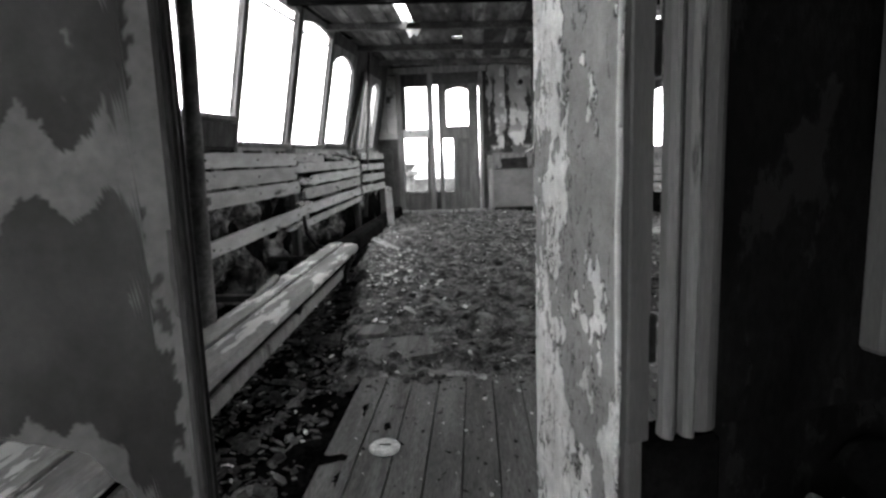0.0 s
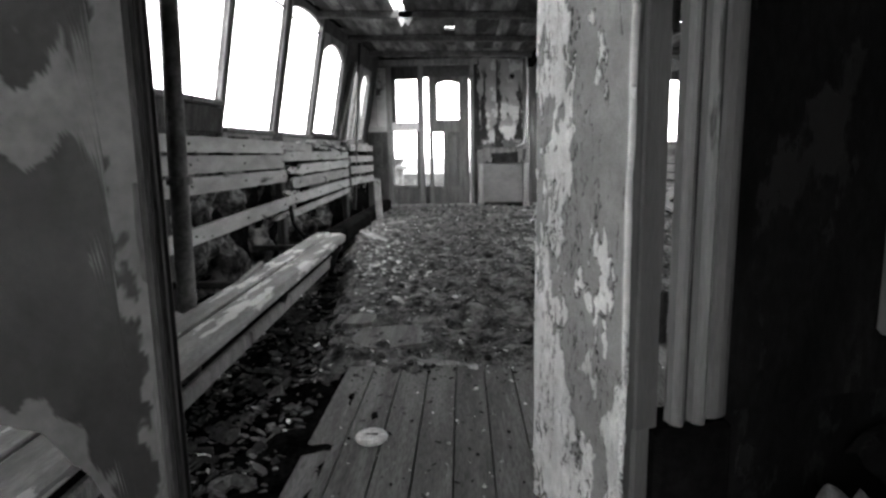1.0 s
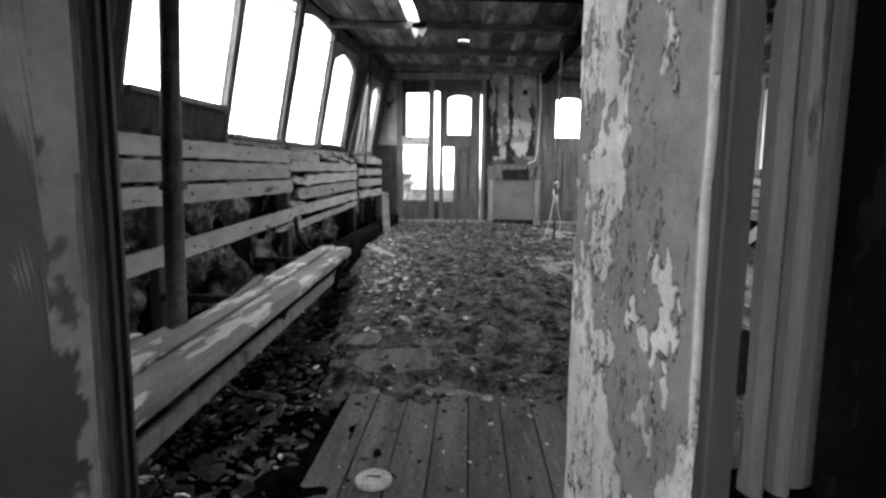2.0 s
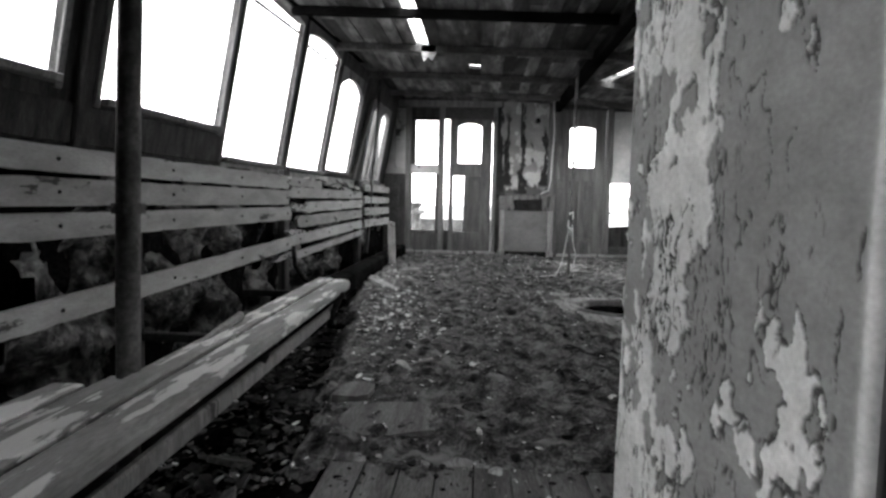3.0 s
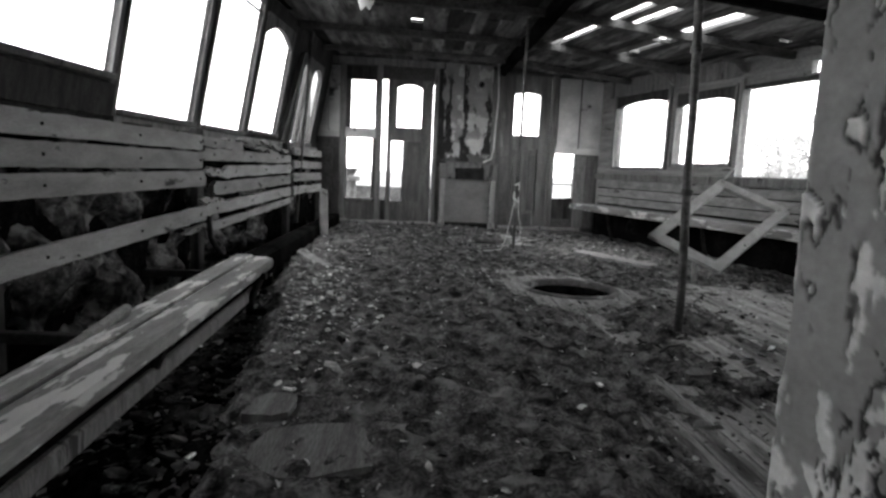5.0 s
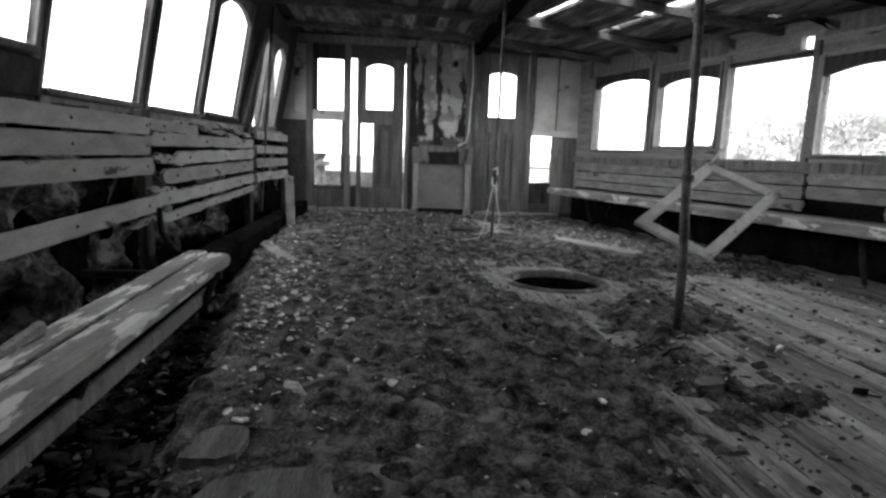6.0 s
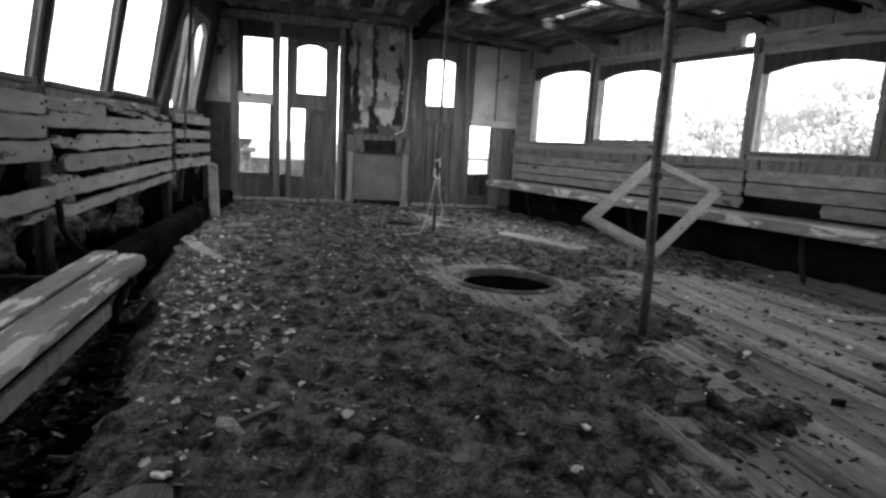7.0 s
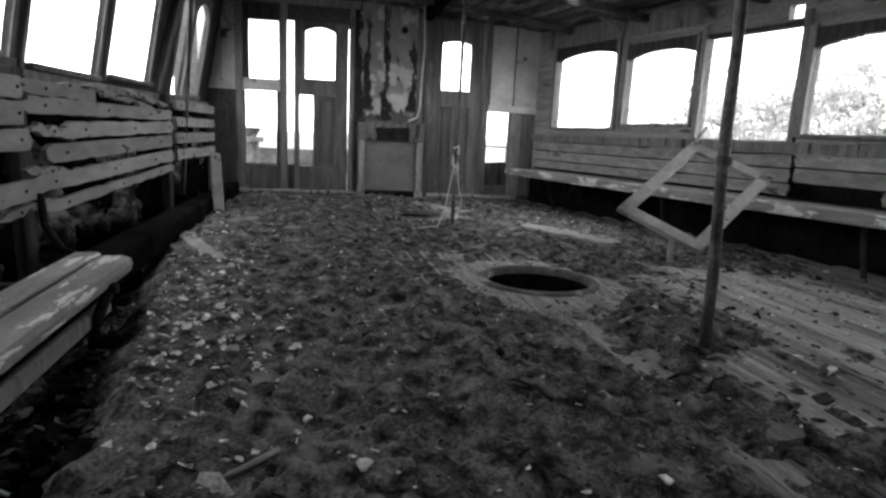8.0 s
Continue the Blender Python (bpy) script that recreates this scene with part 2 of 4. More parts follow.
def board(length, height, thick, wear=0.012, ends=(0.03, 0.03), cuts=14, seed=1):
    """A split old board along +y from 0, its edges chewed and its ends ragged; x is its thickness, z its height."""
    rng = random.Random(seed)
    top = [(i / cuts * length, height - abs(rng.gauss(0, wear * 0.5)) * (rng.random() < 0.5)) for i in range(cuts + 1)]
    low = [(i / cuts * length, abs(rng.gauss(0, wear * 0.5)) * (rng.random() < 0.5)) for i in range(cuts + 1)]
    e0 = [(-rng.uniform(0, ends[0]), height * f) for f in (0.25, 0.5, 0.75)]
    e1 = [(length + rng.uniform(0, ends[1]), height * f) for f in (0.75, 0.5, 0.25)]
    bm = prism(low + e1[::-1] + top[::-1] + e0[::-1], "x", 0, thick)
    return bm


def sheet(cells):
    """Boxes joined into one bmesh: rows of x0, x1, y0, y1, z0, z1."""
    bm = bmesh.new()
    for c in cells:
        box(*c, bevel=0, bm=bm)
    return bm


def coated_sheet(nu, nv, place, parent, name, mat, label=""):
    """A fine sheet over 0..1 by 0..1; place gives points and the coat and split layers for arrays of both."""
    u, v = np.meshgrid(np.linspace(0, 1, nu + 1), np.linspace(0, 1, nv + 1), indexing="ij")
    points, coat, split = place(u, v)
    k = np.arange((nu + 1) * (nv + 1)).reshape(nu + 1, nv + 1)
    quads = np.stack([k[:-1, :-1], k[1:, :-1], k[1:, 1:], k[:-1, 1:]], -1).reshape(-1, 4)
    me = bpy.data.meshes.new(name)
    me.from_pydata(points.reshape(-1, 3).tolist(), [], quads.tolist())
    for at, val in (("coat", coat), ("split", split)):
        me.attributes.new(at, "FLOAT", "POINT").data.foreach_set("value", np.ascontiguousarray(val, np.float32).ravel())
    me.polygons.foreach_set("use_smooth", [True] * len(me.polygons))
    me.materials.append(mat)
    ob = new(name, me)
    ob.parent = parent
    if label:
        ob["label"] = label
    return ob


def wall_cells(s0, s1, z0, z1, n0, n1, holes):
    """The cells of a wall from s0 to s1 with rectangular holes (s0, s1, z0, z1), in its own axes (n, s, z)."""
    ss = sorted({s0, s1, *(v for h in holes for v in h[:2] if s0 < v < s1)})
    out = []
    for a, b in zip(ss, ss[1:]):
        mid = (a + b) / 2
        spans = sorted((h[2], h[3]) for h in holes if h[0] < mid < h[1])
        low = z0
        for c, d in spans:
            if c > low:
                out.append((n0, n1, a, b, low, c))
            low = max(low, d)
        if low < z1:
            out.append((n0, n1, a, b, low, z1))
    return out


def along(x, y, dx, dy):
    """Axes of a wall that starts at (x, y) and runs along (dx, dy): its own y runs along it, its own x to the right of that."""
    d = Vector((dx, dy, 0)).normalized()
    return Matrix(((d.y, d.x, 0, x), (-d.x, d.y, 0, y), (0, 0, 1, 0), (0, 0, 0, 1)))


LEFT = along(-2.093, 0, 0.0753, 1)
SLATS = along(-1.804, 0, 0.0535, 1)
RIGHT = along(4.659, 0, -0.2696, 1)
PART = along(-0.447, 0.81, 0.956, 0.293)
END_Y = 8.8


def ceiling_z(x):
    return 2.17 - 0.07 * (x + 1.6) / 2.55 if x < 0.95 else 2.10 - 0.11 * (x - 0.95)

# ---- end wall ----
end_wall = thing("wall_end", "tongue-and-groove end wall, peeling pale paint above a dark dado", "wall", kind="structure")
END_HOLES = [(-0.985, -0.675, 1.25, 1.86), (-1.03, -0.7, 0.33, 1.14), (-0.6, 0.085, 0.0, 1.88), (0.92, 1.63, 0.0, 2.012), (1.65, 1.98, 0.17, 1.06)]
cells = [(s0, s1, END_Y, END_Y + 0.08, z0, z1) for (_, _, s0, s1, z0, z1) in wall_cells(-1.75, 2.6, -0.7, 2.5, 0, 1, END_HOLES)]
part("wall_core", sheet(cells), M_WAINSCOT, end_wall)
def end_board(name, x0, x1, z0, z1, proud, mat, label="", bevel=0.004):
    return part(name, box(x0, x1, END_Y - proud, END_Y - 0.002, z0, z1, bevel), mat, end_wall, label)
# pale upper panels
for x0, x1 in ((-1.5, -1.27), (-1.265, -1.07)):
    end_board("upper_panel", x0, x1, 1.16, 2.02, 0.012, M_PANEL)
for x0, x1 in ((1.72, 2.0), (2.02, 2.3)):
    end_board("upper_panel", x0, x1, 1.1, 2.0, 0.012, M_PANEL)
end_board("dado_rail", -1.5, -0.66, 1.12, 1.2, 0.03, M_PANEL)
end_board("dado_rail", 1.64, 2.32, 1.03, 1.11, 0.03, M_PANEL)
for x0, x1 in ((1.99, 2.13), (2.135, 2.3)):
    end_board("wainscot_board", x0, x1, 0.06, 1.02, 0.012, M_FRAMEWOOD)
for x in (-1.48, -1.33, -1.2):
    end_board("wainscot_board", x, x + 0.125, 0.06, 1.11, 0.01, M_WAINSCOT)
# door posts and heads
for x0, x1, z1 in ((-1.12, -1.045, 2.06), (-0.655, -0.578, 2.06), (0.088, 0.14, 2.06), (0.85, 0.92, 2.06), (1.63, 1.7, 2.06)):
    end_board("post", x0, x1, 0.0, z1, 0.045, M_FRAMEWOOD)
end_board("head_rail", -1.5, 0.2, 2.04, 2.13, 0.04, M_FRAMEWOOD)
end_board("head_rail", 0.9, 2.32, 2.03, 2.12, 0.04, M_DARKWOOD)
for a, b in ((-1.3, 0.16), (0.98, 2.05)):
    run = tube([(a + (b - a) * k / 6, END_Y - 0.2 + 0.012 * math.sin(k * 1.9 + a), 0.052 + 0.006 * math.sin(k * 2.7)) for k in range(7)], 0.024, 10)
    part("skirting_pipe", run, M_MOULD, end_wall, "pale painted pipe along the foot of the wall", smooth=True)


def arch_head(x0, x1, z, rise, top, y0, y1):
    """The filled piece over a window with an arched lower edge."""
    n = 12
    arc = [(x0 + (x1 - x0) * i / n, z + rise * (1 - (2 * i / n - 1) ** 2)) for i in range(n + 1)]
    return prism(arc + [(x1, top), (x0, top)], "y", y0, y1)


# double door by the flue: a fixed leaf of open panes, and a leaf with an arched light and one lost panel
door_mid = thing("door_1", "weathered panelled door with arched open light and missing lower panel", "door", kind="structure")
dy0, dy1 = END_Y + 0.004, END_Y + 0.05
for x0, x1, z0, z1 in ((-0.512, -0.45, 0.03, 1.9), (-0.072, 0.076, 0.03, 1.9)):
    part("stile", box(x0, x1, dy0, dy1, z0, z1), M_DOOR, door_mid)
part("top_rail", arch_head(-0.388, -0.072, 1.78, 0.045, 1.9, dy0, dy1), M_DOOR, door_mid)
part("lock_rail", box(-0.45, -0.072, dy0, dy1, 1.1, 1.28), M_DOOR, door_mid)
part("inner_stile", box(-0.45, -0.388, dy0, dy1, 1.28, 1.9), M_DOOR, door_mid)
part("bottom_rail", box(-0.45, -0.072, dy0, dy1, 0.05, 0.32), M_DOOR, door_mid)
part("muntin", box(-0.305, -0.24, dy0, dy1, 0.32, 1.1), M_DOOR, door_mid)
part("panel", box(-0.24, -0.072, dy0 + 0.022, dy1 - 0.01, 0.32, 1.1, 0.002), M_DOOR, door_mid)
part("panel_field", box(-0.215, -0.095, dy0 + 0.012, dy0 + 0.02, 0.38, 1.04, 0.008), M_DOOR, door_mid)
# added board closing the bright gap, in place of dark scenery outside
part("kick_board", box(-0.585, -0.492, END_Y + 0.02, END_Y + 0.04, 0.02, 0.33, 0.003), M_DARKWOOD, door_mid)
part("threshold", box(-0.6, 0.1, END_Y - 0.02, END_Y + 0.08, 0.0, 0.02), M_DARKWOOD, door_mid)
part("door_head", box(-0.512, 0.085, END_Y + 0.052, END_Y + 0.07, 1.84, 1.9, 0.002), M_FRAMEWOOD, door_mid)

door_right = thing("door_2", "closed panelled door with a small arched light, worn grey paint", "door", kind="structure")
for x0, x1 in ((0.93, 1.14), (1.475, 1.62)):
    part("stile", box(x0, x1, dy0, dy1, 0.03, 2.01), M_DOOR, door_right)
part("top_rail", arch_head(1.14, 1.475, 1.765, 0.03, 2.01, dy0, dy1), M_DOOR, door_right)
part("lock_rail", box(1.14, 1.475, dy0, dy1, 1.06, 1.25), M_DOOR, door_right)
part("bottom_rail", box(1.14, 1.475, dy0, dy1, 0.03, 0.22), M_DOOR, door_right)
part("muntin", box(1.27, 1.35, dy0, dy1, 0.22, 1.06), M_DOOR, door_right)
for x0, x1 in ((1.14, 1.27), (1.35, 1.475)):
    part("panel", box(x0, x1, dy0 + 0.03, dy1 - 0.005, 0.22, 1.06, 0.002), M_DOOR, door_right)
    part("panel_field", box(x0 + 0.025, x1 - 0.025, dy0 + 0.012, dy0 + 0.032, 0.27, 1.0, 0.008), M_DOOR, door_right)
part("threshold", box(0.92, 1.63, END_Y - 0.02, END_Y + 0.08, 0.0, 0.025), M_DARKWOOD, door_right)

fixed_light = thing("window_end", "glassless two-light window beside the door with a broken rail", "window", kind="structure")
part("mid_rail", box(-1.045, -0.655, END_Y - 0.02, END_Y - 0.002, 1.135, 1.25), M_PANEL, fixed_light)
part("broken_head", arch_head(-1.045, -0.655, 1.855, 0.012, 2.02, END_Y - 0.012, END_Y - 0.002), M_DARKWOOD, fixed_light)
part("window_sill", box(-1.044, -0.656, END_Y - 0.04, END_Y - 0.002, 0.3, 0.34), M_FRAMEWOOD, fixed_light)
part("apron", box(-1.05, -0.65, END_Y - 0.018, END_Y - 0.004, 0.06, 0.29), M_DOOR, fixed_light)
low_light = thing("window_low", "broken low opening with bare horizontal laths", "window", kind="structure")
for z in (0.62, 0.84):
    part("lath", box(1.64, 1.99, END_Y + 0.03, END_Y + 0.05, z, z + 0.018, 0.002), M_FRAMEWOOD, low_light)
part("broken_board", box(1.65, 1.99, END_Y + 0.02, END_Y + 0.05, 0.17, 0.44, 0.004, wear=0.02), M_DARKWOOD, low_light)

# flue breast with its surround
flue = thing("flue_panel", "stained flue panel with long black soot runs and peeling paint", "wall panel", kind="structure")
part("backing", box(0.145, 0.845, END_Y - 0.033, END_Y - 0.003, 0.8, 2.12, 0.004), M_DARKWOOD, flue)


def flue_face(u, v):
    x, z = 0.15 + 0.69 * u, 0.8 + 1.32 * v
    rag = 0.022 * fbm(x * 14, z * 7, 3) + 0.02 * fbm(x * 40, z * 18, 4)
    soot = np.zeros_like(x)
    for mid, wide, low, top in ((0.16, 0.08, 0.8, 2.2), (0.29, 0.05, 0.95, 1.95), (0.5, 0.042, 0.8, 2.05), (0.62, 0.015, 1.3, 1.6), (0.8, 0.05, 0.95, 1.75)):
        swell = wide * (0.75 + 0.55 * np.clip((1.35 - z) / 0.4, 0, 1) + 0.12 * fbm(x * 0 + mid * 9, z * 5, 6))
        run = np.clip((swell - abs(x - mid + 0.008 * fbm(z * 4 + mid * 7, x * 0, 8)) + rag) / 0.012, 0, 1)
        soot = np.maximum(soot, run * step(z, low - 0.03, low + 0.05) * step(z, top + 0.1, top - 0.1))
    soot = np.maximum(soot, step(0.98 - z + rag * 2, 0.0, 0.05) * 0.85)
    coat = step(fbm(x * 7, z * 5, 11) + 1.6 * np.clip((1.45 - z) / 0.6, -0.2, 1) - 0.25, -0.05, 0.1)
    lift = -0.004 * soot + 0.003 * fbm(x * 12, z * 8, 13)
    return np.stack([x, END_Y - 0.038 - lift, z], -1), coat, soot


coated_sheet(120, 220, flue_face, flue, "panel", M_CHIM)
part("batten", box(0.462, 0.486, END_Y - 0.052, END_Y - 0.034, 1.5, 2.1, 0.004), M_DARKWOOD, flue)
part("pipe_socket", tube([(0.69, END_Y - 0.07, 1.86), (0.69, END_Y - 0.03, 1.86)], 0.035, 14), M_DARKIRON, flue)

stove = thing("fire_surround", "pale painted timber fire surround with a boarded-up opening", "fireplace")
for x0, x1 in ((0.2, 0.265), (0.855, 0.925)):
    part("leg", box(x0, x1, END_Y - 0.16, END_Y - 0.036, 0.0, 0.64), M_MOULD, stove)
    part("plinth", box(x0 - 0.01, x1 + 0.01, END_Y - 0.17, END_Y - 0.035, 0.0, 0.09), M_MOULD, stove)
part("frieze", box(0.19, 0.935, END_Y - 0.15, END_Y - 0.036, 0.64, 0.84), M_FRAMEWOOD, stove)
part("mantel_shelf", box(0.18, 0.945, END_Y - 0.165, END_Y - 0.04, 0.84, 0.865, 0.006), M_FRAMEWOOD, stove)
part("blanking_plate", box(0.265, 0.855, END_Y - 0.09, END_Y - 0.07, 0.08, 0.64), M_ZINC, stove, "plain grey sheet closing the opening")
part("hearth_curb", box(0.265, 0.855, END_Y - 0.15, END_Y - 0.03, 0.0, 0.07), M_DARKIRON, stove)
part("burnt_patch", box(0.4, 0.76, END_Y - 0.156, END_Y - 0.15, 0.65, 0.79, 0.003, wear=0.02), M_DARKIRON, stove, "charred piece of the frieze")

# ---- left wall: leans inwards above the sills ----
LEAN, BREAK = 0.19, 0.95


def leant(bm):
    for v in bm.verts:
        v.co.x += LEAN * max(0.0, v.co.z - BREAK)
    return bm



LW = [(2.2, 2.95, 1.22, 2.16), (3.22, 4.27, 1.17, 2.16), (4.36, 5.27, 1.0, 2.15), (5.41, 6.21, 1.0, 2.11), (6.35, 7.1, 1.03, 1.96), (7.62, 7.92, 0.98, 1.86), (8.02, 8.42, 1.0, 1.85)]
wall_l = thing("wall_left", "timber side wall with a row of glassless windows", "wall", kind="structure", at=LEFT)
part("wall_core", leant(sheet([*wall_cells(-1.6, 8.95, -0.6, BREAK, -0.035, 0.0, []), *wall_cells(-1.6, 8.95, BREAK, 2.4, -0.035, 0.0, LW)])), M_DARKWOOD, wall_l)
for i, (a, b, z0, z1) in enumerate(LW):
    w = thing("window_left", "tall glassless window opening in a worn timber frame", "window", "side windows", "structure", at=LEFT)
    part("stile", leant(box(-0.035, 0.014, a - 0.04, a, z0 - 0.05, z1 + 0.06)), M_FRAMEWOOD, w)
    part("stile", leant(box(-0.035, 0.014, b, b + 0.04, z0 - 0.05, z1 + 0.06)), M_FRAMEWOOD, w)
    part("window_sill", leant(box(-0.06, 0.05, a, b, z0 - 0.035, z0)), M_FRAMEWOOD, w)
    n = 10
    rise = 0.11 if i in (4, 5, 6) else 0.05
    arc = [(a + (b - a) * k / n, z1 - rise + rise * (1 - (2 * k / n - 1) ** 2)) for k in range(n + 1)]
    part("window_head", leant(prism(arc + [(b, z1 + 0.07), (a, z1 + 0.07)], "x", -0.03, 0.012)), M_FRAMEWOOD, w)
    if i in (2, 3):
        part("transom_bar", leant(box(-0.03, -0.012, a, b, z1 - 0.13, z1 - 0.112, 0.003)), M_FRAMEWOOD, w)
part("sill_rail", leant(box(0.0, 0.03, 0.9, 4.3, 0.95, 1.12)), M_DARKWOOD, wall_l)
part("sill_rail", box(0.0, 0.03, 4.32, 8.8, 0.9, 0.96), M_FRAMEWOOD, wall_l)
part("top_plate", leant(box(0.0, 0.06, -1.5, 8.8, 2.16, 2.3)), M_BEAM_SHADE, wall_l)
part("cover_strip", leant(box(0.0, 0.045, 3.05, 3.12, 0.9, 2.16)), M_DARKWOOD, wall_l)
slant = prism([(7.2, 0.98), (7.28, 0.98), (7.55, 1.9), (7.45, 1.9)], "x", -0.01, 0.045)
part("split_stile", leant(slant), M_FRAMEWOOD, wall_l)

# ---- crumbling lining behind the left bench ----
def lumpy(name, s0, s1, z0, z1, n_at, m, mat, seed, step=0.04, depth=0.12, parent=None):
    bm = bmesh.new()
    ns, nz = int((s1 - s0) / step), int((z1 - z0) / step)
    grid = []
    for i in range(ns + 1):
        row = []
        for j in range(nz + 1):
            s, z = s0 + i * step, z0 + j * step
            p = Vector((s * 3.2 + seed, z * 3.2, seed))
            h = min(0.13, noise.fractal(p, 1.0, 2.0, 5) * depth + max(0, noise.noise(p * 0.7)) * depth * 1.3)
            if noise.noise(Vector((s * 1.9, z * 0.9, seed + 5))) + 0.35 * noise.noise(p * 1.6) < -0.14 - 0.25 * (0.35 - z):
                h = None
            if h is None:
                row.append(None)
                continue
            row.append(bm.verts.new((n_at + h, s, z)))
        grid.append(row)
    for i in range(ns):
        for j in range(nz):
            q = (grid[i][j], grid[i + 1][j], grid[i + 1][j + 1], grid[i][j + 1])
            if None not in q:
                bm.faces.new(q)
    bm.transform(m)
    return link_mesh(name, bm, mat, parent, smooth=True)


tagged(lumpy("crumbled_lining", 0.9, 8.6, -0.45, 0.95, -0.16, SLATS, M_RUBBLE, 3.0, 0.03, 0.2), "dark crumbling hull lining behind the bench", "rubble", kind="stuff")

# black sheet paints in the shade behind the broken lining
part("lower_lining", box(0.002, 0.01, 0.9, 8.8, -0.55, 0.93, 0), M_LITTER_SHADE, wall_l, "lining low on the side wall, black with painted shade")

# ---- left bench: weathered back slats on the wall, collapsed seat ----
bench_l = thing("bench", "long broken wall bench of pale weathered boards, seat half gone", "bench", "wall benches")
bench_r = thing("bench", "long wall bench of smooth grey boards with a pale worn edge", "bench", "wall benches")
def slat(s0, s1, z0, z1, h, seed, wear=0.005, ends=(0.02, 0.03)):
    bm = board(s1 - s0, h, 0.028, wear, ends, max(8, int((s1 - s0) * 14)), seed)
    ang = math.atan2(z1 - z0, s1 - s0)
    bm.transform(SLATS @ Matrix.Translation((0.0, s0, z0)) @ Matrix.Rotation(ang, 4, "X"))
    d = part("slat", bm, M_SLAT, bench_l)
    for s in np.arange(s0 + 0.15, s1, 0.75):
        z = z0 + (z1 - z0) * (s - s0) / (s1 - s0)
        nail = tube([(0.026, s, z + h * 0.5), (0.033, s, z + h * 0.5)], 0.008, 6)
        nail.transform(SLATS)
        part("nail", nail, M_DARKIRON, d)
    return d


NEAR_ROWS = [(0.3, 4.98, 0.815, 0.805, 0.1), (0.3, 4.98, 0.68, 0.685, 0.108), (0.3, 5.02, 0.545, 0.57, 0.1), (0.3, 5.06, 0.13, 0.34, 0.1)]
for i, (a, b, z0, z1, h) in enumerate(NEAR_ROWS):
    slat(a, b, z0, z1, h, 11 + i)
FAR_ROWS = [(5.05, 5.75, 0.83, 0.82, 0.07), (5.03, 7.15, 0.74, 0.745, 0.085), (5.45, 7.15, 0.62, 0.65, 0.09), (5.22, 7.15, 0.5, 0.54, 0.095), (5.08, 7.15, 0.36, 0.42, 0.09),
            (5.2, 7.15, 0.255, 0.34, 0.06)]
for i, (a, b, z0, z1, h) in enumerate(FAR_ROWS):
    slat(a, b, z0, z1, h, 31 + i, wear=0.011, ends=(0.12, 0.03))
for i, (z0, h) in enumerate(((0.84, 0.08), (0.7, 0.08), (0.56, 0.09), (0.42, 0.09))):
    slat(7.3, 8.6, z0, z0, h, 51 + i, wear=0.008)
for i, (a, b, z0, z1, h) in enumerate(((5.9, 6.7, 0.86, 0.8, 0.05), (5.1, 5.45, 0.64, 0.61, 0.06), (5.05, 5.3, 0.45, 0.43, 0.05), (4.75, 5.2, 0.26, 0.3, 0.04), (6.3, 7.0, 0.9, 0.84, 0.04), (5.3, 5.9, 0.87, 0.9, 0.035))):
    slat(a, b, z0, z1, h, 61 + i, wear=0.03, ends=(0.1, 0.12))

# uprights behind the slats
for s in (1.6, 3.2, 5.03, 7.2):
    part("upright", box(-0.06, -0.004, s - 0.05, s + 0.05, -0.1, 0.95, 0.006, SLATS), M_DARKWOOD, bench_l)

# ---- left bench seat: two long front boards, the rest fallen away ----
def seat_board(name, label, x0, x1, y0, y1, z, thick, mat, seed, skew=0.0):
    rng = random.Random(seed)
    bm = bmesh.new()
    n = 30
    rows = []
    for i in range(n + 1):
        y = y0 + (y1 - y0) * i / n
        k = skew * (y - y0)
        chew = lambda: rng.uniform(0, 0.008)
        r = thick * 0.4
        sec = [(x0 + k + chew(), z - thick), (x0 + k, z - 0.006), (x0 + k + 0.006, z), (x1 + k - 1.1 * r - chew(), z), (x1 + k - 0.35 * r, z - 0.3 * r), (x1 + k - chew() * 0.5, z - r), (x1 + k - 0.2 * r - chew(), z - 0.8 * thick), (x1 + k - 0.9 * r, z - thick)]
        rows.append([bm.verts.new((x, y, q)) for x, q in sec])
    for a, b in zip(rows, rows[1:]):
        for k in range(8):
            bm.faces.new((a[k], a[(k + 1) % 8], b[(k + 1) % 8], b[k]))
    bm.faces.new(rows[0][::-1])
    bm.faces.new(rows[-1])
    return part(name, bm, mat, bench_l, label)


seat_board("seat_front", "long rounded seat front board with flaking white paint", -0.9, -0.785, 0.95, 4.36, 0.21, 0.07, M_SEAT, 3, -0.032)
seat_board("seat_board", "narrow worn seat board behind the front edge", -1.01, -0.912, 0.95, 4.4, 0.215, 0.03, M_SEAT, 4, -0.032)
seat_board("seat_board", "short sawn-off seat board by the pipe", -1.125, -1.03, 0.95, 2.2, 0.2, 0.03, M_SEAT, 5, 0.0)
seat_board("seat_board", "short sawn-off seat board against the wall", -1.24, -1.14, 0.95, 2.12, 0.2, 0.03, M_SEAT, 6, 0.0)
fascia_mesh = box(-0.885, -0.855, 0.95, 4.3, 0.0, 0.062, 0.008)
for v in fascia_mesh.verts:
    v.co.x -= 0.032 * (v.co.y - 0.95)
part("fascia", fascia_mesh, M_FRAMEWOOD, bench_l, "scuffed painted fascia board")
for y in (1.6, 2.9, 4.1):
    br = part("bracket", box(-1.5, -0.87, y - 0.02, y + 0.02, 0.13, 0.165, 0.004), M_DARKIRON, bench_l, "dark iron seat bracket")
    part("foot", tube([(-0.9, y, 0.14), (-0.95, y, 0.02), (-1.0, y, -0.3)], 0.02, 8), M_DARKIRON, br)
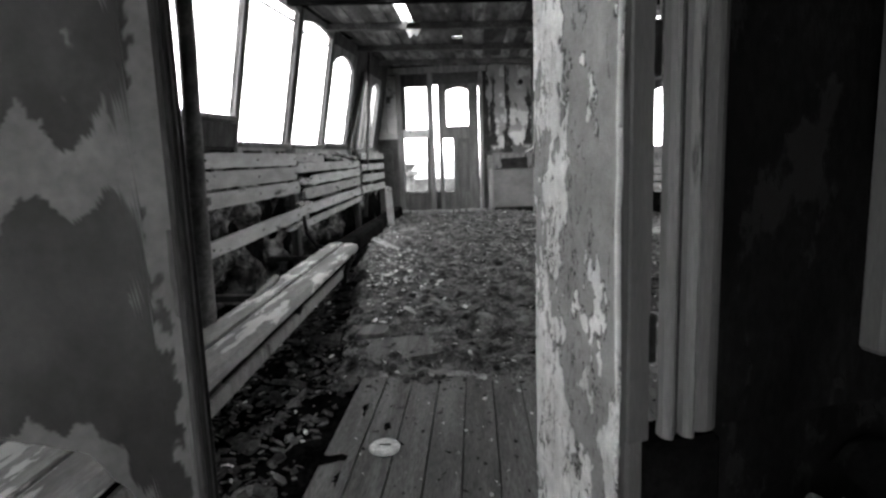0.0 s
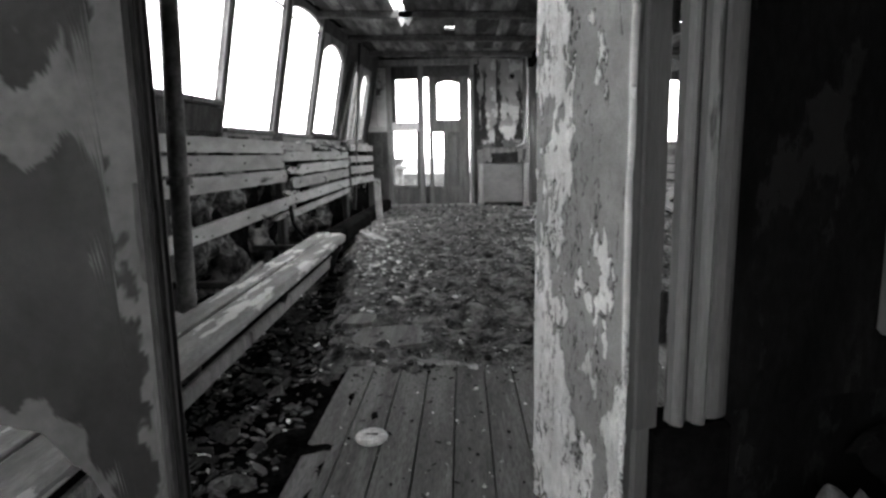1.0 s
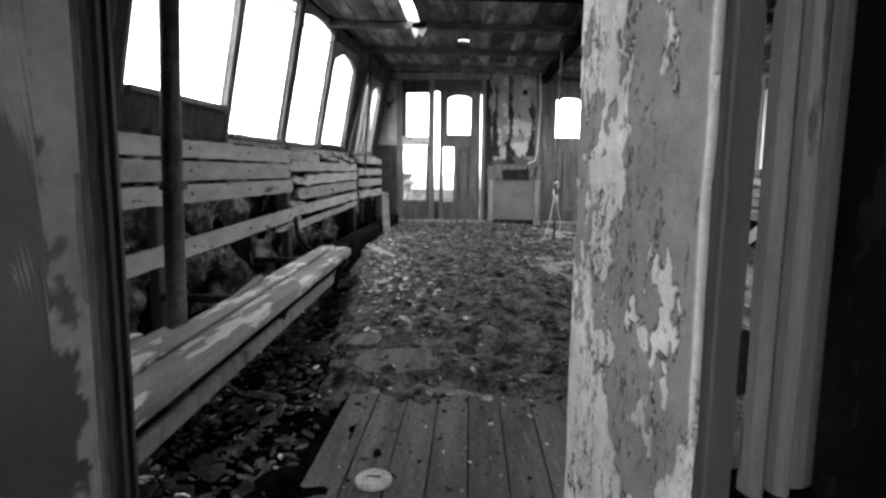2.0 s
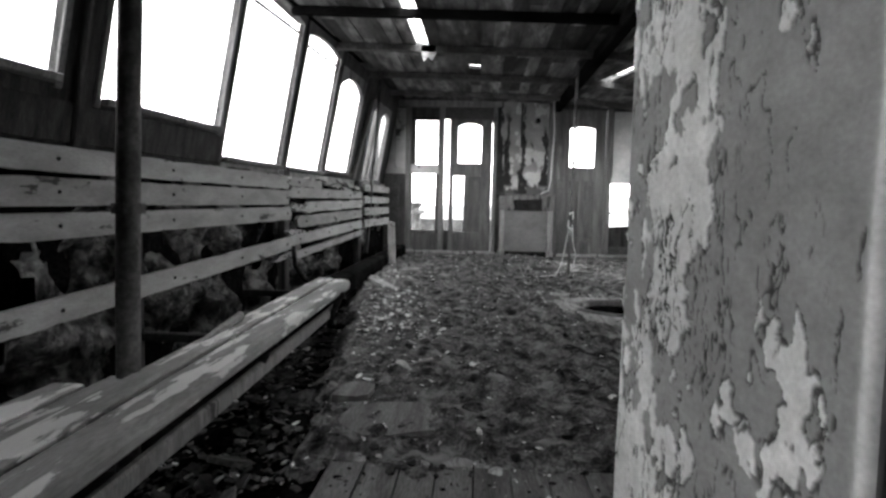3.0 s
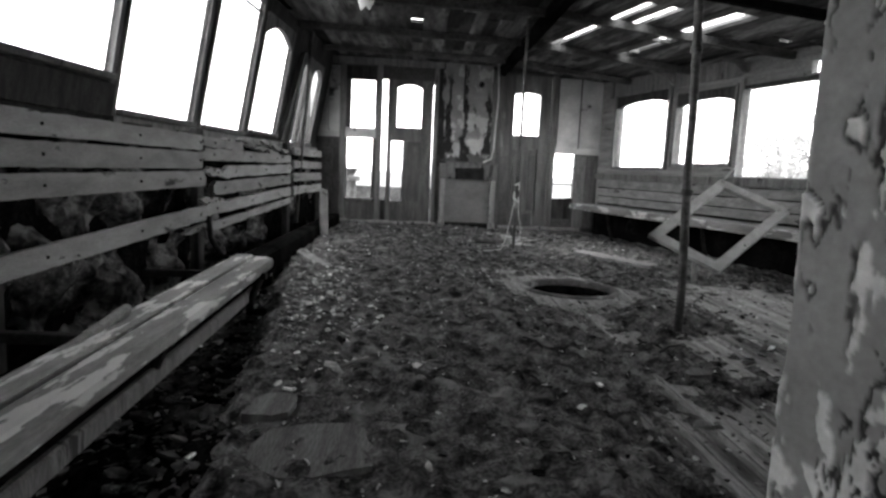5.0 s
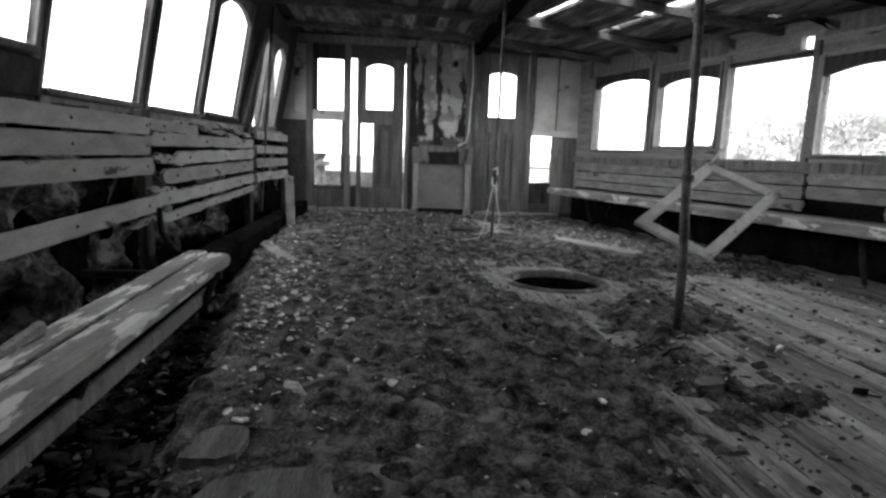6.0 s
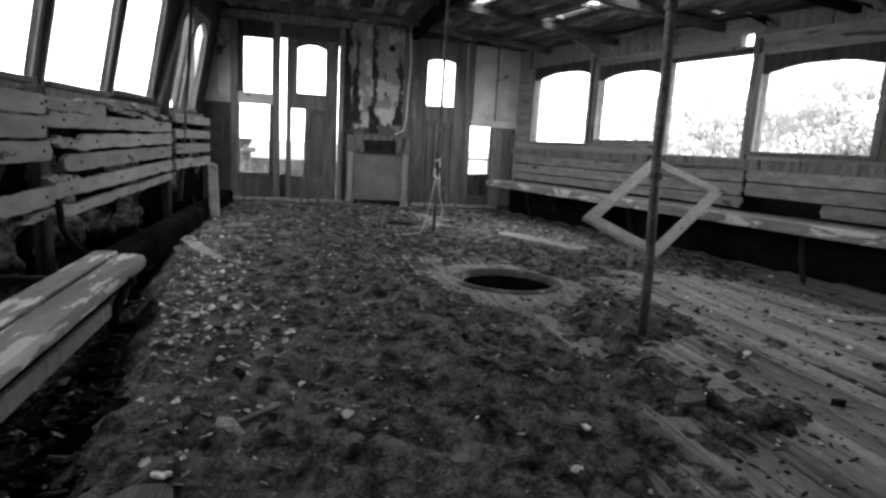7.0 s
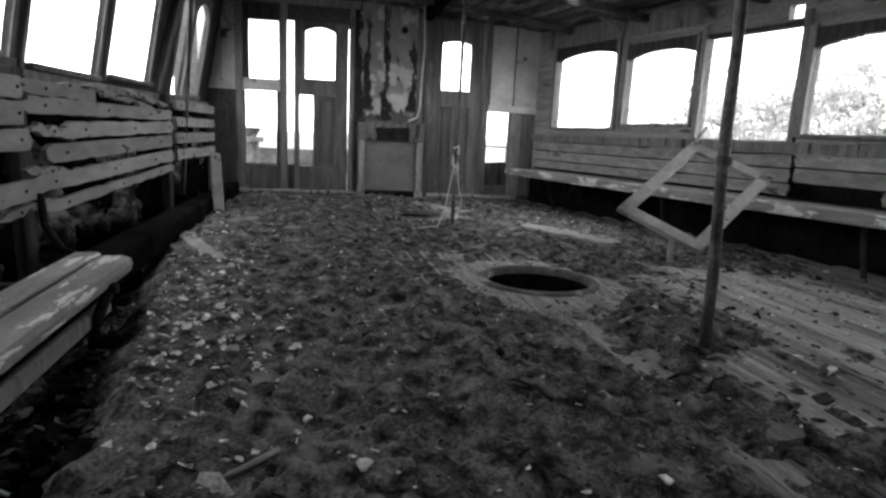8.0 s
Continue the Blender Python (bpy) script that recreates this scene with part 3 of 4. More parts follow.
# far half of the left bench: bare bearer with shade in its black, and curled bracket
part("bearer", box(-1.19, -1.05, 4.6, 8.4, 0.0, 0.16, 0.02, None, wear=0.01), M_BEAM_SHADE, bench_l, "bare timber bearer, its shade painted in black")
curl = thing("curved_bracket", "curved iron bracket hanging under the bench back", "bracket")
part("arm", tube([(-1.5, 5.05, 0.36), (-1.46, 4.98, 0.22), (-1.36, 4.9, 0.12), (-1.2, 4.85, 0.08), (-1.05, 4.8, 0.08)], 0.018, 8), M_DARKIRON, curl, smooth=True)
stick = thing("loose_stick", "thin grey stick leaning behind the seat", "stick")
part("stick_shaft", tube([(-1.03, 2.26, 0.17), (-1.05, 2.97, 0.235)], 0.018, 8), M_FRAMEWOOD, stick)
pst = thing("standing_board", "short pale board standing on end by the bench", "board")
part("plank", prism([(-1.05, 0.0), (-0.97, 0.0), (-0.99, 0.5), (-1.06, 0.52)], "y", 6.92, 6.96), M_SLAT, pst)

# ---- pipes and stanchions ----
def stanchion(label, base, top, r, collars=()):
    d = thing("stanchion", label, "pole", "stanchions")
    a, b = Vector(base), Vector(top)
    part("shaft", tube([a.lerp(b, k / 8) + Vector((math.sin(k * 1.7) * 0.003, math.cos(k * 2.3) * 0.003, 0)) for k in range(9)], r, 12), M_IRON, d, smooth=True)
    for c in collars:
        p = a.lerp(b, c)
        part("collar", tube([p - Vector((0, 0, 0.015)), p + Vector((0, 0, 0.015))], r * 1.35, 12), M_IRON, d)
    part("foot_flange", tube([a, a + Vector((0, 0, 0.008))], r * 2.2, 12), M_DARKIRON, d)
    return d


stanchion("rusty iron stanchion rising through the bench seat", (-1.075, 2.2, -0.1), (-1.05, 2.25, 2.16), 0.034, (0.35, 0.7))
stanchion("rusty iron stanchion on the deck beside the loose frame", (1.2, 3.72, 0.0), (1.13, 3.72, 2.09), 0.02, (0.33, 0.64, 0.85))
stanchion("thin iron stanchion with frayed rope tied round it", (0.82, 6.4, 0.0), (0.84, 6.4, 2.11), 0.014, (0.5,))
stanchion("thin pale stanchion against the far side windows", (-1.42, 7.55, 0.1), (-1.28, 7.62, 2.17), 0.018)
rope = thing("frayed_rope", "frayed pale rope knotted on a stanchion and trailing to the deck", "rope")
part("knot", tube([(0.805, 6.385, 0.64), (0.84, 6.38, 0.66), (0.845, 6.415, 0.6), (0.81, 6.42, 0.57), (0.8, 6.38, 0.52), (0.845, 6.38, 0.48), (0.84, 6.415, 0.53)], 0.011, 6), M_ROPE, rope, smooth=True)
part("loose_end", tube([(0.81, 6.38, 0.5), (0.78, 6.37, 0.34), (0.74, 6.34, 0.15), (0.69, 6.3, 0.05), (0.4, 6.2, 0.03), (0.1, 6.2, 0.03)], 0.004, 6), M_ROPE, rope, smooth=True)
part("loose_end", tube([(0.84, 6.38, 0.5), (0.85, 6.37, 0.36), (0.88, 6.36, 0.24), (0.86, 6.35, 0.14)], 0.004, 6), M_ROPE, rope, smooth=True)
cable = thing("hanging_cable", "pale cable hanging from the ceiling to the mantel", "cable")
part("wire", tube([(0.88, 8.62, 2.1), (0.9, 8.62, 1.7), (0.88, 8.62, 1.35), (0.87, 8.62, 1.05), (0.84, 8.6, 0.92), (0.74, 8.6, 0.87)], 0.011, 8), M_ROPE, cable, smooth=True)

# ---- right wall ----
K = 1.0357
RW = [(7.76, 8.72, 0.89, 1.66), (6.8, 7.6, 0.93, 1.58), (5.89, 6.7, 0.81, 1.61), (4.95, 5.79, 0.86, 1.5), (4.0, 4.84, 0.85, 1.5), (3.0, 3.85, 0.85, 1.5), (2.05, 2.9, 0.85, 1.5), (1.1, 1.95, 0.85, 1.5)]
wall_r = thing("wall_right", "panelled side wall with a row of arched glassless windows", "wall", kind="structure", at=RIGHT)
part("wall_core", sheet(wall_cells(-1.0, 9.12, -0.3, 2.3, 0.0, 0.07, [*RW, (5.92, 6.03, 1.665, 1.765), (6.07, 6.1, 1.655, 1.675), (6.2, 6.212, 1.7, 1.71)])), M_BOARD, wall_r)
for i, (a, b, z0, z1) in enumerate(RW):
    w = thing("window_right", "arched glassless window opening in dark worn joinery", "window", "side windows", "structure", at=RIGHT)
    part("stile", box(-0.03, 0.05, a - 0.05, a, z0 - 0.03, z1 + 0.1), M_FRAMEWOOD, w)
    part("stile", box(-0.03, 0.05, b, b + 0.05, z0 - 0.03, z1 + 0.1), M_FRAMEWOOD, w)
    part("window_sill", box(-0.045, 0.06, a, b, z0 - 0.03, z0), M_FRAMEWOOD, w)
    n = 10
    if i != 2:
        arc = [(a + (b - a) * k / n, z1 - 0.06 + 0.06 * (1 - (2 * k / n - 1) ** 2)) for k in range(n + 1)]
        part("window_head", prism(arc + [(b, z1 + 0.08), (a, z1 + 0.08)], "x", -0.02, 0.04), M_DARKWOOD, w)
    else:
        part("window_head", box(-0.02, 0.04, a, b, z1, z1 + 0.035), M_DARKWOOD, w)
for a, b in ((7.43, 8.6), (6.52, 7.4), (4.75, 5.63), (3.85, 4.72), (2.8, 3.82)):
    part("frieze_panel", box(-0.018, -0.002, a * K, b * K, 1.74, 1.96), M_FRAMEWOOD, wall_r)
part("eaves_rail", box(-0.05, -0.002, -0.9, 9.1, 1.97, 2.02), M_BEAM_SHADE, wall_r)
part("sill_rail", box(-0.05, -0.002, 0.5, 9.1, 0.72, 0.8), M_FRAMEWOOD, wall_r)
# two black sheets paint in the shade behind and below the bench
part("back_lining", box(-0.02, -0.002, 2.6 * K, 8.7 * K, 0.4, 0.71, 0), M_BEAM_SHADE, wall_r, "black panel painting in the shade behind the bench boards")
part("kick_lining", box(-0.012, -0.002, 0.5, 9.1, -0.3, 0.365, 0), M_BEAM_SHADE, wall_r, "added black panel standing for the shade below the seat")

for i, (a, b, z, h) in enumerate(((5.62, 8.7, 0.62, 0.09), (5.62, 8.7, 0.515, 0.095), (5.62, 8.7, 0.42, 0.085), (2.6, 5.58, 0.63, 0.1), (2.6, 5.58, 0.52, 0.1), (2.6, 5.0, 0.42, 0.09))):
    bm = board((b - a) * K, h, 0.025, 0.006, (0.02, 0.02), 16, 71 + i)
    bm.transform(RIGHT @ Matrix.Translation((-0.045, a * K, z)))
    part("slat", bm, M_BOARD, bench_r)
for i, (n0, n1) in enumerate(((-0.46, -0.36), (-0.35, -0.25), (-0.24, -0.14), (-0.13, -0.05))):
    part("seat_board", box(n0, n1, 2.6 * K, 8.62 * K, 0.37, 0.4, 0.008, RIGHT), M_SEAT if i == 0 else M_BOARD, bench_r)
part("fascia", box(-0.49, -0.463, 2.6 * K, 8.62 * K, 0.33, 0.405, 0.01, RIGHT), M_SEAT, bench_r, "pale worn front edge")
for s in (3.4, 4.9, 6.4, 7.9):
    br = part("bracket", box(-0.45, -0.02, s * K - 0.02, s * K + 0.02, 0.33, 0.368, 0.004, RIGHT), M_DARKIRON, bench_r)
    leg = tube([(-0.4, s * K, 0.34), (-0.36, s * K, 0.15), (-0.3, s * K, 0.0)], 0.018, 8)
    leg.transform(RIGHT)
    part("leg", leg, M_DARKIRON, br)
wheel = thing("pipe_bend", "dark iron pipe bend under the bench", "pipe")
part("bend", tube([(-0.3 + 0.14 * math.cos(a), 8.1 * K + 0.0, 0.12 + 0.14 * math.sin(a)) for a in np.linspace(0, math.pi, 9)], 0.03, 10), M_DARKIRON, wheel, smooth=True)
wheel.children[0].data.transform(RIGHT @ Matrix.Translation((0, 8.1 * K, 0)) @ Matrix.Rotation(radians(70), 4, "Z") @ Matrix.Translation((0, -8.1 * K, 0)))

# loose window frame leaning on the bench
fr = thing("loose_window_frame", "loose square timber window frame leaning cornerwise on the bench", "window frame")
c_l, c_b, c_r = Vector((1.68, 5.391, 0.317)), Vector((2.092, 5.072, 0.1)), Vector((2.766, 5.364, 0.547))
c_t = c_l + (c_r - c_b)
def frame_bar(a, b, inward):
    d = (b - a).normalized()
    nrm = (c_r - c_b).cross(c_l - c_b).normalized()
    w = inward.normalized()
    bm = bmesh.new()
    ring = []
    for p in (a, b):
        ring.append([bm.verts.new(p + w * u + nrm * v) for u, v in ((0, -0.02), (0.075, -0.02), (0.075, 0.02), (0, 0.02))])
    for k in range(4):
        bm.faces.new((ring[0][k], ring[0][(k + 1) % 4], ring[1][(k + 1) % 4], ring[1][k]))
    bm.faces.new(ring[0][::-1])
    bm.faces.new(ring[1])
    bmesh.ops.recalc_face_normals(bm, faces=bm.faces[:])
    bmesh.ops.bevel(bm, geom=bm.edges[:], offset=0.004, segments=1, affect="EDGES")
    return bm
for a, b, w in ((c_l, c_b, c_t - c_l), (c_b, c_r, c_l - c_b), (c_r, c_t, c_b - c_r), (c_t, c_l, c_r - c_t)):
    part("frame_bar", frame_bar(a, b, w), M_SLAT, fr)
part("peg", tube([(1.965, 5.19, 0.17), (1.98, 5.2, 0.0)], [0.014, 0.022], 8), M_SLAT, fr, "short pale peg propping the frame off the deck")
part("lath", tube([c_t + Vector((-0.02, 0, -0.06)), c_t + Vector((0.14, 0.05, 0.12))], 0.01, 6), M_SLAT, fr, "thin lath nailed to the corner")

# ---- doorway partition in front ----
part_wall = thing("wall_partition", "flaking painted partition round the doorway", "wall", kind="structure", at=PART)
# own axes: y along the partition, x towards the camera's side
JR = 0.735
JL = 0.02
bm = prism([(-2.2, 0.5), (-0.5, 0.48), (-0.25, 0.46), (-0.13, 0.42), (-0.08, 0.35), (-0.05, 0.27), (-0.03, 0.12), (-0.025, -0.05), (JL, -0.05), (JL, 2.4), (-2.2, 2.4)], "x", -0.02, -0.003)
part("panel_core", bm, M_DARKWOOD, part_wall)


def near_face(u, v):
    s = -1.3 + (1.3 + JL) * u
    low = np.interp(s, (-1.3, -0.5, -0.25, -0.13, -0.08, -0.05, -0.03, -0.025, JL), (0.49, 0.48, 0.46, 0.42, 0.35, 0.27, 0.12, -0.05, -0.05)) + 0.006 * fbm(s * 30, s * 0, 2)
    z = low + (2.4 - low) * v ** 1.25
    rag = 0.36 * fbm(s * 11, z * 7, 21) + 0.26 * fbm(s * 45, z * 26, 22)
    band = 1.0 * np.exp(-((z - 0.84 - 0.06 * fbm(s * 9, s * 0, 23)) / 0.065) ** 2) * step(s, -0.42, -0.3)
    strip = 1.3 * np.exp(-np.clip(JL - s, 0, 9) / 0.038)
    hem = 0.75 * np.exp(-np.clip(z - low, 0, 9) / 0.035)
    smear = 0.15 * np.exp(-((z - 1.15) / 0.12) ** 2)
    field = rag + band + strip + hem + smear
    coat = step(field, 0.62, 0.66) * (0.85 + 0.15 * fbm(s * 14, z * 14, 24))
    haze = 0.2 * step(fbm(s * 4, z * 3, 25, 4) + 0.3 * fbm(s * 22, z * 5, 29, 3), -0.2, 0.8)
    split = step(abs(field - 0.6), 0.02, 0.005) * step(fbm(s * 8, z * 8, 26), 0.15, 0.3)
    out = 0.0015 * step(field, 0.62, 0.66) + 0.004 * np.exp(-abs(field - 0.66) / 0.05) * step(fbm(s * 10, z * 10, 27), 0.2, 0.5) + 0.002 * fbm(s * 6, z * 6, 28)
    return np.stack([0.001 + out, s, z], -1), np.maximum(coat, haze), split


coated_sheet(300, 380, near_face, part_wall, "panel_near", M_LOBBY, "dark partition panel, pale patches of old paint, broken lower edge")
part("panel_far", box(-0.045, -0.03, -1.6, -0.04, 0.52, 2.4, 0), M_DARKWOOD, part_wall)
part("jamb", box(-0.06, 0.003, JL - 0.02, JL + 0.012, -0.05, 2.4, 0.006), M_JAMB_DARK, part_wall)
part("jamb_bead", box(-0.02, 0.016, JL - 0.006, JL + 0.008, -0.05, 2.4, 0.005), M_DARKWOOD, part_wall)
part("jamb_bead", box(-0.032, -0.02, JL + 0.008, JL + 0.016, -0.05, 2.4, 0.004), M_DARKWOOD, part_wall)
for s0, s1, n0, n1, mat in ((JR + 0.079, JR + 0.103, -0.012, 0.02, M_JAMB), (JR + 0.103, JR + 0.118, -0.012, 0.004, M_DARKWOOD), (JR + 0.118, JR + 0.143, -0.03, 0.025, M_JAMB),
                            (JR + 0.145, JR + 0.2, -0.03, 0.01, M_STRIP)):
    part("moulding", prism([(n0, s0), (n1 - 0.012, s0), (n1 - 0.003, s0 + 0.25 * (s1 - s0)), (n1, s0 + 0.5 * (s1 - s0)), (n1 - 0.003, s0 + 0.75 * (s1 - s0)), (n1 - 0.012, s1), (n0, s1)], "z", 0.3, 2.4), mat, part_wall)
# peeling panel right of the doorway, shade put into its colour
part("panel_right", box(-0.03, -0.01, JR + 0.2, JR + 2.6, 0.3, 2.4, 0), M_LOBBY_SHADE, part_wall, "peeling partition panel, shade painted near black")
part("panel_right_low", box(-0.03, -0.01, JR + 0.2, JR + 2.6, -0.05, 0.3, 0), M_LOBBY_SHADE, part_wall)
part("base_block", box(-0.06, 0.02, JR + 0.05, JR + 0.2, -0.05, 0.3, 0.01, wear=0.01), M_BEAM_SHADE, part_wall)
part("corner_post", box(0.0, 0.06, JR + 0.52, JR + 0.66, 0.42, 2.4, 0.01), M_STRIP, part_wall)

# door leaf, swung open: thickness across the partition line
leaf = thing("door_leaf", "open door leaf with thick cracked and flaking pale paint", "door", kind="structure", at=PART @ Matrix.Translation((0, JR, 0)) @ Matrix.Rotation(radians(5), 4, "Z") @ Matrix.Translation((0, -JR, 0)))
LEAF_L = 0.335
def leaf_face(u, v):
    """Old paint in plates: long pale flakes towards the free edge and the foot, plainer grey in the middle, deep upright cracks."""
    d, z = LEAF_L * u, -0.02 + 2.32 * v
    wob = 0.02 * fbm(d * 30, z * 22, 31, 4, 0.6)
    bias = 0.32 * step(d, 0.17, 0.26) + 0.4 * step(z, 0.5, 0.25) + 0.35 * step(z, 1.12, 1.3) + 0.3 * np.exp(-((d - 0.23) / 0.035) ** 2) - 0.42 * step(d, 0.13, 0.03) * step(z, 0.35, 0.5)
    field = 0.75 * fbm(d * 13 + wob * 6, z * 5.5, 32, 6, 0.6) + 0.2 * fbm(d * 80, z * 26, 33, 3) + bias - 0.3
    coat = step(field, 0.0, 0.035)
    crack = abs(fbm(d * 15 + wob * 5, z * 3.0, 35, 6, 0.62)) + 0.03 * np.clip(fbm(d * 20, z * 9, 36, 3), -1, 1)
    gate = step(fbm(d * 9, z * 5, 37, 3), -0.35, -0.05)
    wide = 0.05 + 0.018 * fbm(d * 12, z * 6, 38, 3)
    deep = step(crack, wide, wide * 0.4) * gate
    fine = step(abs(fbm(d * 38 + wob * 8, z * 9, 41, 4, 0.6)), 0.09, 0.03) * step(fbm(d * 16, z * 9, 42, 3), 0.05, 0.2)
    long_split = step(abs(fbm(d * 42 + wob * 8, z * 5, 48, 5, 0.6)), 0.09, 0.03) * step(fbm(d * 14, z * 6, 49, 3) + 0.35 * step(d, 0.14, 0.24), 0.28, 0.42)
    fine = np.maximum(fine, long_split)
    # shadow under lifted plate edges, painted as a thin dark line
    rim = step(abs(field + 0.05), 0.06, 0.02) * step(fbm(d * 15, z * 10, 43, 3), -0.1, 0.15)
    split = np.clip(np.maximum(np.maximum(deep, 0.9 * fine), 0.85 * rim), 0, 1)
    curl = np.exp(-np.clip(field, 0, 9) / 0.09) * coat * step(fbm(d * 9, z * 7, 44, 3), 0.0, 0.5)
    out = 0.0016 * coat + 0.0022 * curl - 0.003 * split + 0.0035 * fbm(d * 9, z * 5, 45, 3) + 0.0025 * np.exp(-crack / 0.06) * gate
    bead = np.exp(-((d - 0.012) / 0.006) ** 2)
    coat = np.clip(np.maximum(coat * (0.8 + 0.2 * step(fbm(d * 30, z * 14, 46, 3), -0.2, 0.3)), 0.9 * bead), 0, 1)
    edge = 0.012 * step(u, 0.965, 1.0) ** 2
    return np.stack([-d, JR - 0.001 - out - 0.004 * bead + edge, z], -1), coat, split * (1 - 0.7 * bead)


coated_sheet(200, 960, leaf_face, leaf, "painted_face", M_LEAF)
part("core", box(-LEAF_L, 0.0, JR + 0.012, JR + 0.05, -0.02, 2.3, 0.006), M_STRIP, leaf)
part("edge_strip", box(0.001, 0.014, JR + 0.002, JR + 0.05, 0.3, 2.3, 0.003), M_STRIP, leaf)
for z in (0.45, 0.95, 1.5):
    part("hinge", box(0.003, 0.018, JR + 0.045, JR + 0.06, z, z + 0.09, 0.003), M_DARKIRON, leaf)

# ---- lobby behind the camera ----
lobby = thing("wall_lobby", "unseen lobby walls, added to hold back daylight", "wall", kind="structure")
# unseen walls, added; their opening is sized to set the daylight at the doorway
part("wall_back", sheet([(s0, s1, -1.7, -1.62, z0, z1) for _, _, s0, s1, z0, z1 in wall_cells(-2.6, 2.6, -0.6, 2.4, 0, 1, [(-1.35, -0.3, 0.5, 1.95)])]), M_LOBBY_SHADE, lobby)
part("wall_side", box(2.5, 2.6, -1.62, 1.75, -0.6, 2.4, 0), M_LOBBY_SHADE, lobby)

# ---- ceiling: boards along the saloon on beams, one mesh, with gaps ----
GAPS = [(-0.7, -0.58, 4.75, 6.0), (-0.26, -0.14, 6.72, 6.84)]
GAPS_STARBOARD = [(1.35, 1.45, 5.5, 6.27), (1.35, 1.45, 6.31, 7.4), (1.56, 1.64, 5.5, 6.22), (1.95, 2.15, 5.4, 6.45), (2.05, 2.15, 6.5, 6.96), (2.05, 2.15, 7.04, 7.28), (2.65, 2.75, 5.78, 5.84)]


def ceiling_strips(verts, faces, x, stop, w, gaps, fan, limit, rng):
    """Boards side by side from x to stop; fan slants them towards the side wall."""
    while x < stop - 0.01:
        y, x1 = -1.7 + rng.uniform(-0.6, 0), x + w
        last = limit(x, x1)
        while y < last:
            y1 = min(last, y + rng.uniform(0.9, 2.4))
            segs = [(y, y1)]
            for gx0, gx1, gy0, gy1 in gaps:
                if gx0 < (x + x1) / 2 < gx1:
                    segs = [q for a, b in segs for q in ((a, min(b, gy0)), (max(a, gy1), b)) if q[1] > q[0] + 0.005]
            for a, b in segs:
                d, k = rng.uniform(-0.006, 0.006), len(verts)
                sag = rng.uniform(-0.006, 0.006)
                for up in (0, 0.03):
                    for px, py, dz in ((x, a, d), (x1 + 0.003, a, d), (x1 + 0.003, b, d + sag), (x, b, d + sag)):
                        px -= fan * (py - 6.5)
                        verts.append((px, py, ceiling_z(px) + dz + up + (0.013 if fan else 0)))
                faces += [tuple(k + i for i in f) for f in ((0, 3, 2, 1), (4, 5, 6, 7), (0, 1, 5, 4), (1, 2, 6, 5), (2, 3, 7, 6), (3, 0, 4, 7))]
            y = y1 + rng.uniform(0.002, 0.006)
        x = x1


def ceiling_mesh():
    rng = random.Random(9)
    verts, faces = [], []
    ceiling_strips(verts, faces, -2.3, 0.95, 0.116, GAPS, 0.0, lambda x, x1: min(END_Y + 0.06, (x1 + 1.9) / 0.0753), rng)
    ceiling_strips(verts, faces, -0.75, 3.35, 0.1, GAPS_STARBOARD, 0.2, lambda x, x1: min(END_Y + 0.06, (3.4 - x) / 0.0696, 6.5 + (x1 - 0.95) / 0.2), rng)
    me = bpy.data.meshes.new("ceiling")
    me.from_pydata(verts, [], faces)
    bm = bmesh.new()
    bm.from_mesh(me)
    bpy.data.meshes.remove(me)
    return bm


ceil_ob = link_mesh("ceiling", ceiling_mesh(), M_CEIL)
tagged(ceil_ob, "dark rotting ceiling boards with daylight gaps", "ceiling", kind="structure")
for i, y in enumerate((-0.2, 1.2, 2.4, 3.4, 4.2, 5.0, 6.0, 7.15, 8.2)):
    b = thing("ceiling_beam", "dark cross beam under the ceiling boards", "beam", "ceiling beams", "structure")
    bm = bmesh.new()
    xs = [-1.87 + 0.0753 * y, 0.95, 2.0, 4.66 - 0.2696 * y]
    for x0, x1 in zip(xs, xs[1:]):
        z0, z1 = ceiling_z(x0), ceiling_z(x1)
        join(bm, prism([(x0, z0 - 0.065), (x1, z1 - 0.065), (x1, z1 - 0.005), (x0, z0 - 0.005)], "y", y - 0.03, y + 0.03))
    # near beams carry painted shade, those past 5.5 m a paler grey
    part("timber", bm, M_BEAM_SHADE if y < 5.5 else M_RIB, b)
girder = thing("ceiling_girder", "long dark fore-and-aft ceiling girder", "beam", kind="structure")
part("timber", box(0.9, 1.0, 0.9, END_Y, 1.99, 2.09, 0.008), M_BEAM_SHADE, girder)
for y in (4.84, 5.53, 6.45, 7.42):
    kn = thing("roof_knee", "curved timber knee between wall and ceiling", "bracket", "roof knees", "structure")
    wx = 4.659 - 0.2696 * y
    part("knee", prism([(wx - 0.02, 1.76), (wx - 0.05, 1.77), (wx - 0.13, 1.84), (wx - 0.3, ceiling_z(wx - 0.3) - 0.04), (wx - 0.02, ceiling_z(wx) - 0.04)], "y", y - 0.03, y + 0.03), M_FRAMEWOOD, kn)

scrap = thing("ceiling_scrap", "torn scrap of lining hanging from a ceiling hole", "scrap")
part("rag", prism([(-0.62, 2.15), (-0.5, 2.15), (-0.49, 2.07), (-0.53, 2.0), (-0.56, 2.03), (-0.6, 1.99), (-0.63, 2.08)], "y", 5.97, 5.985), M_PANEL, scrap)

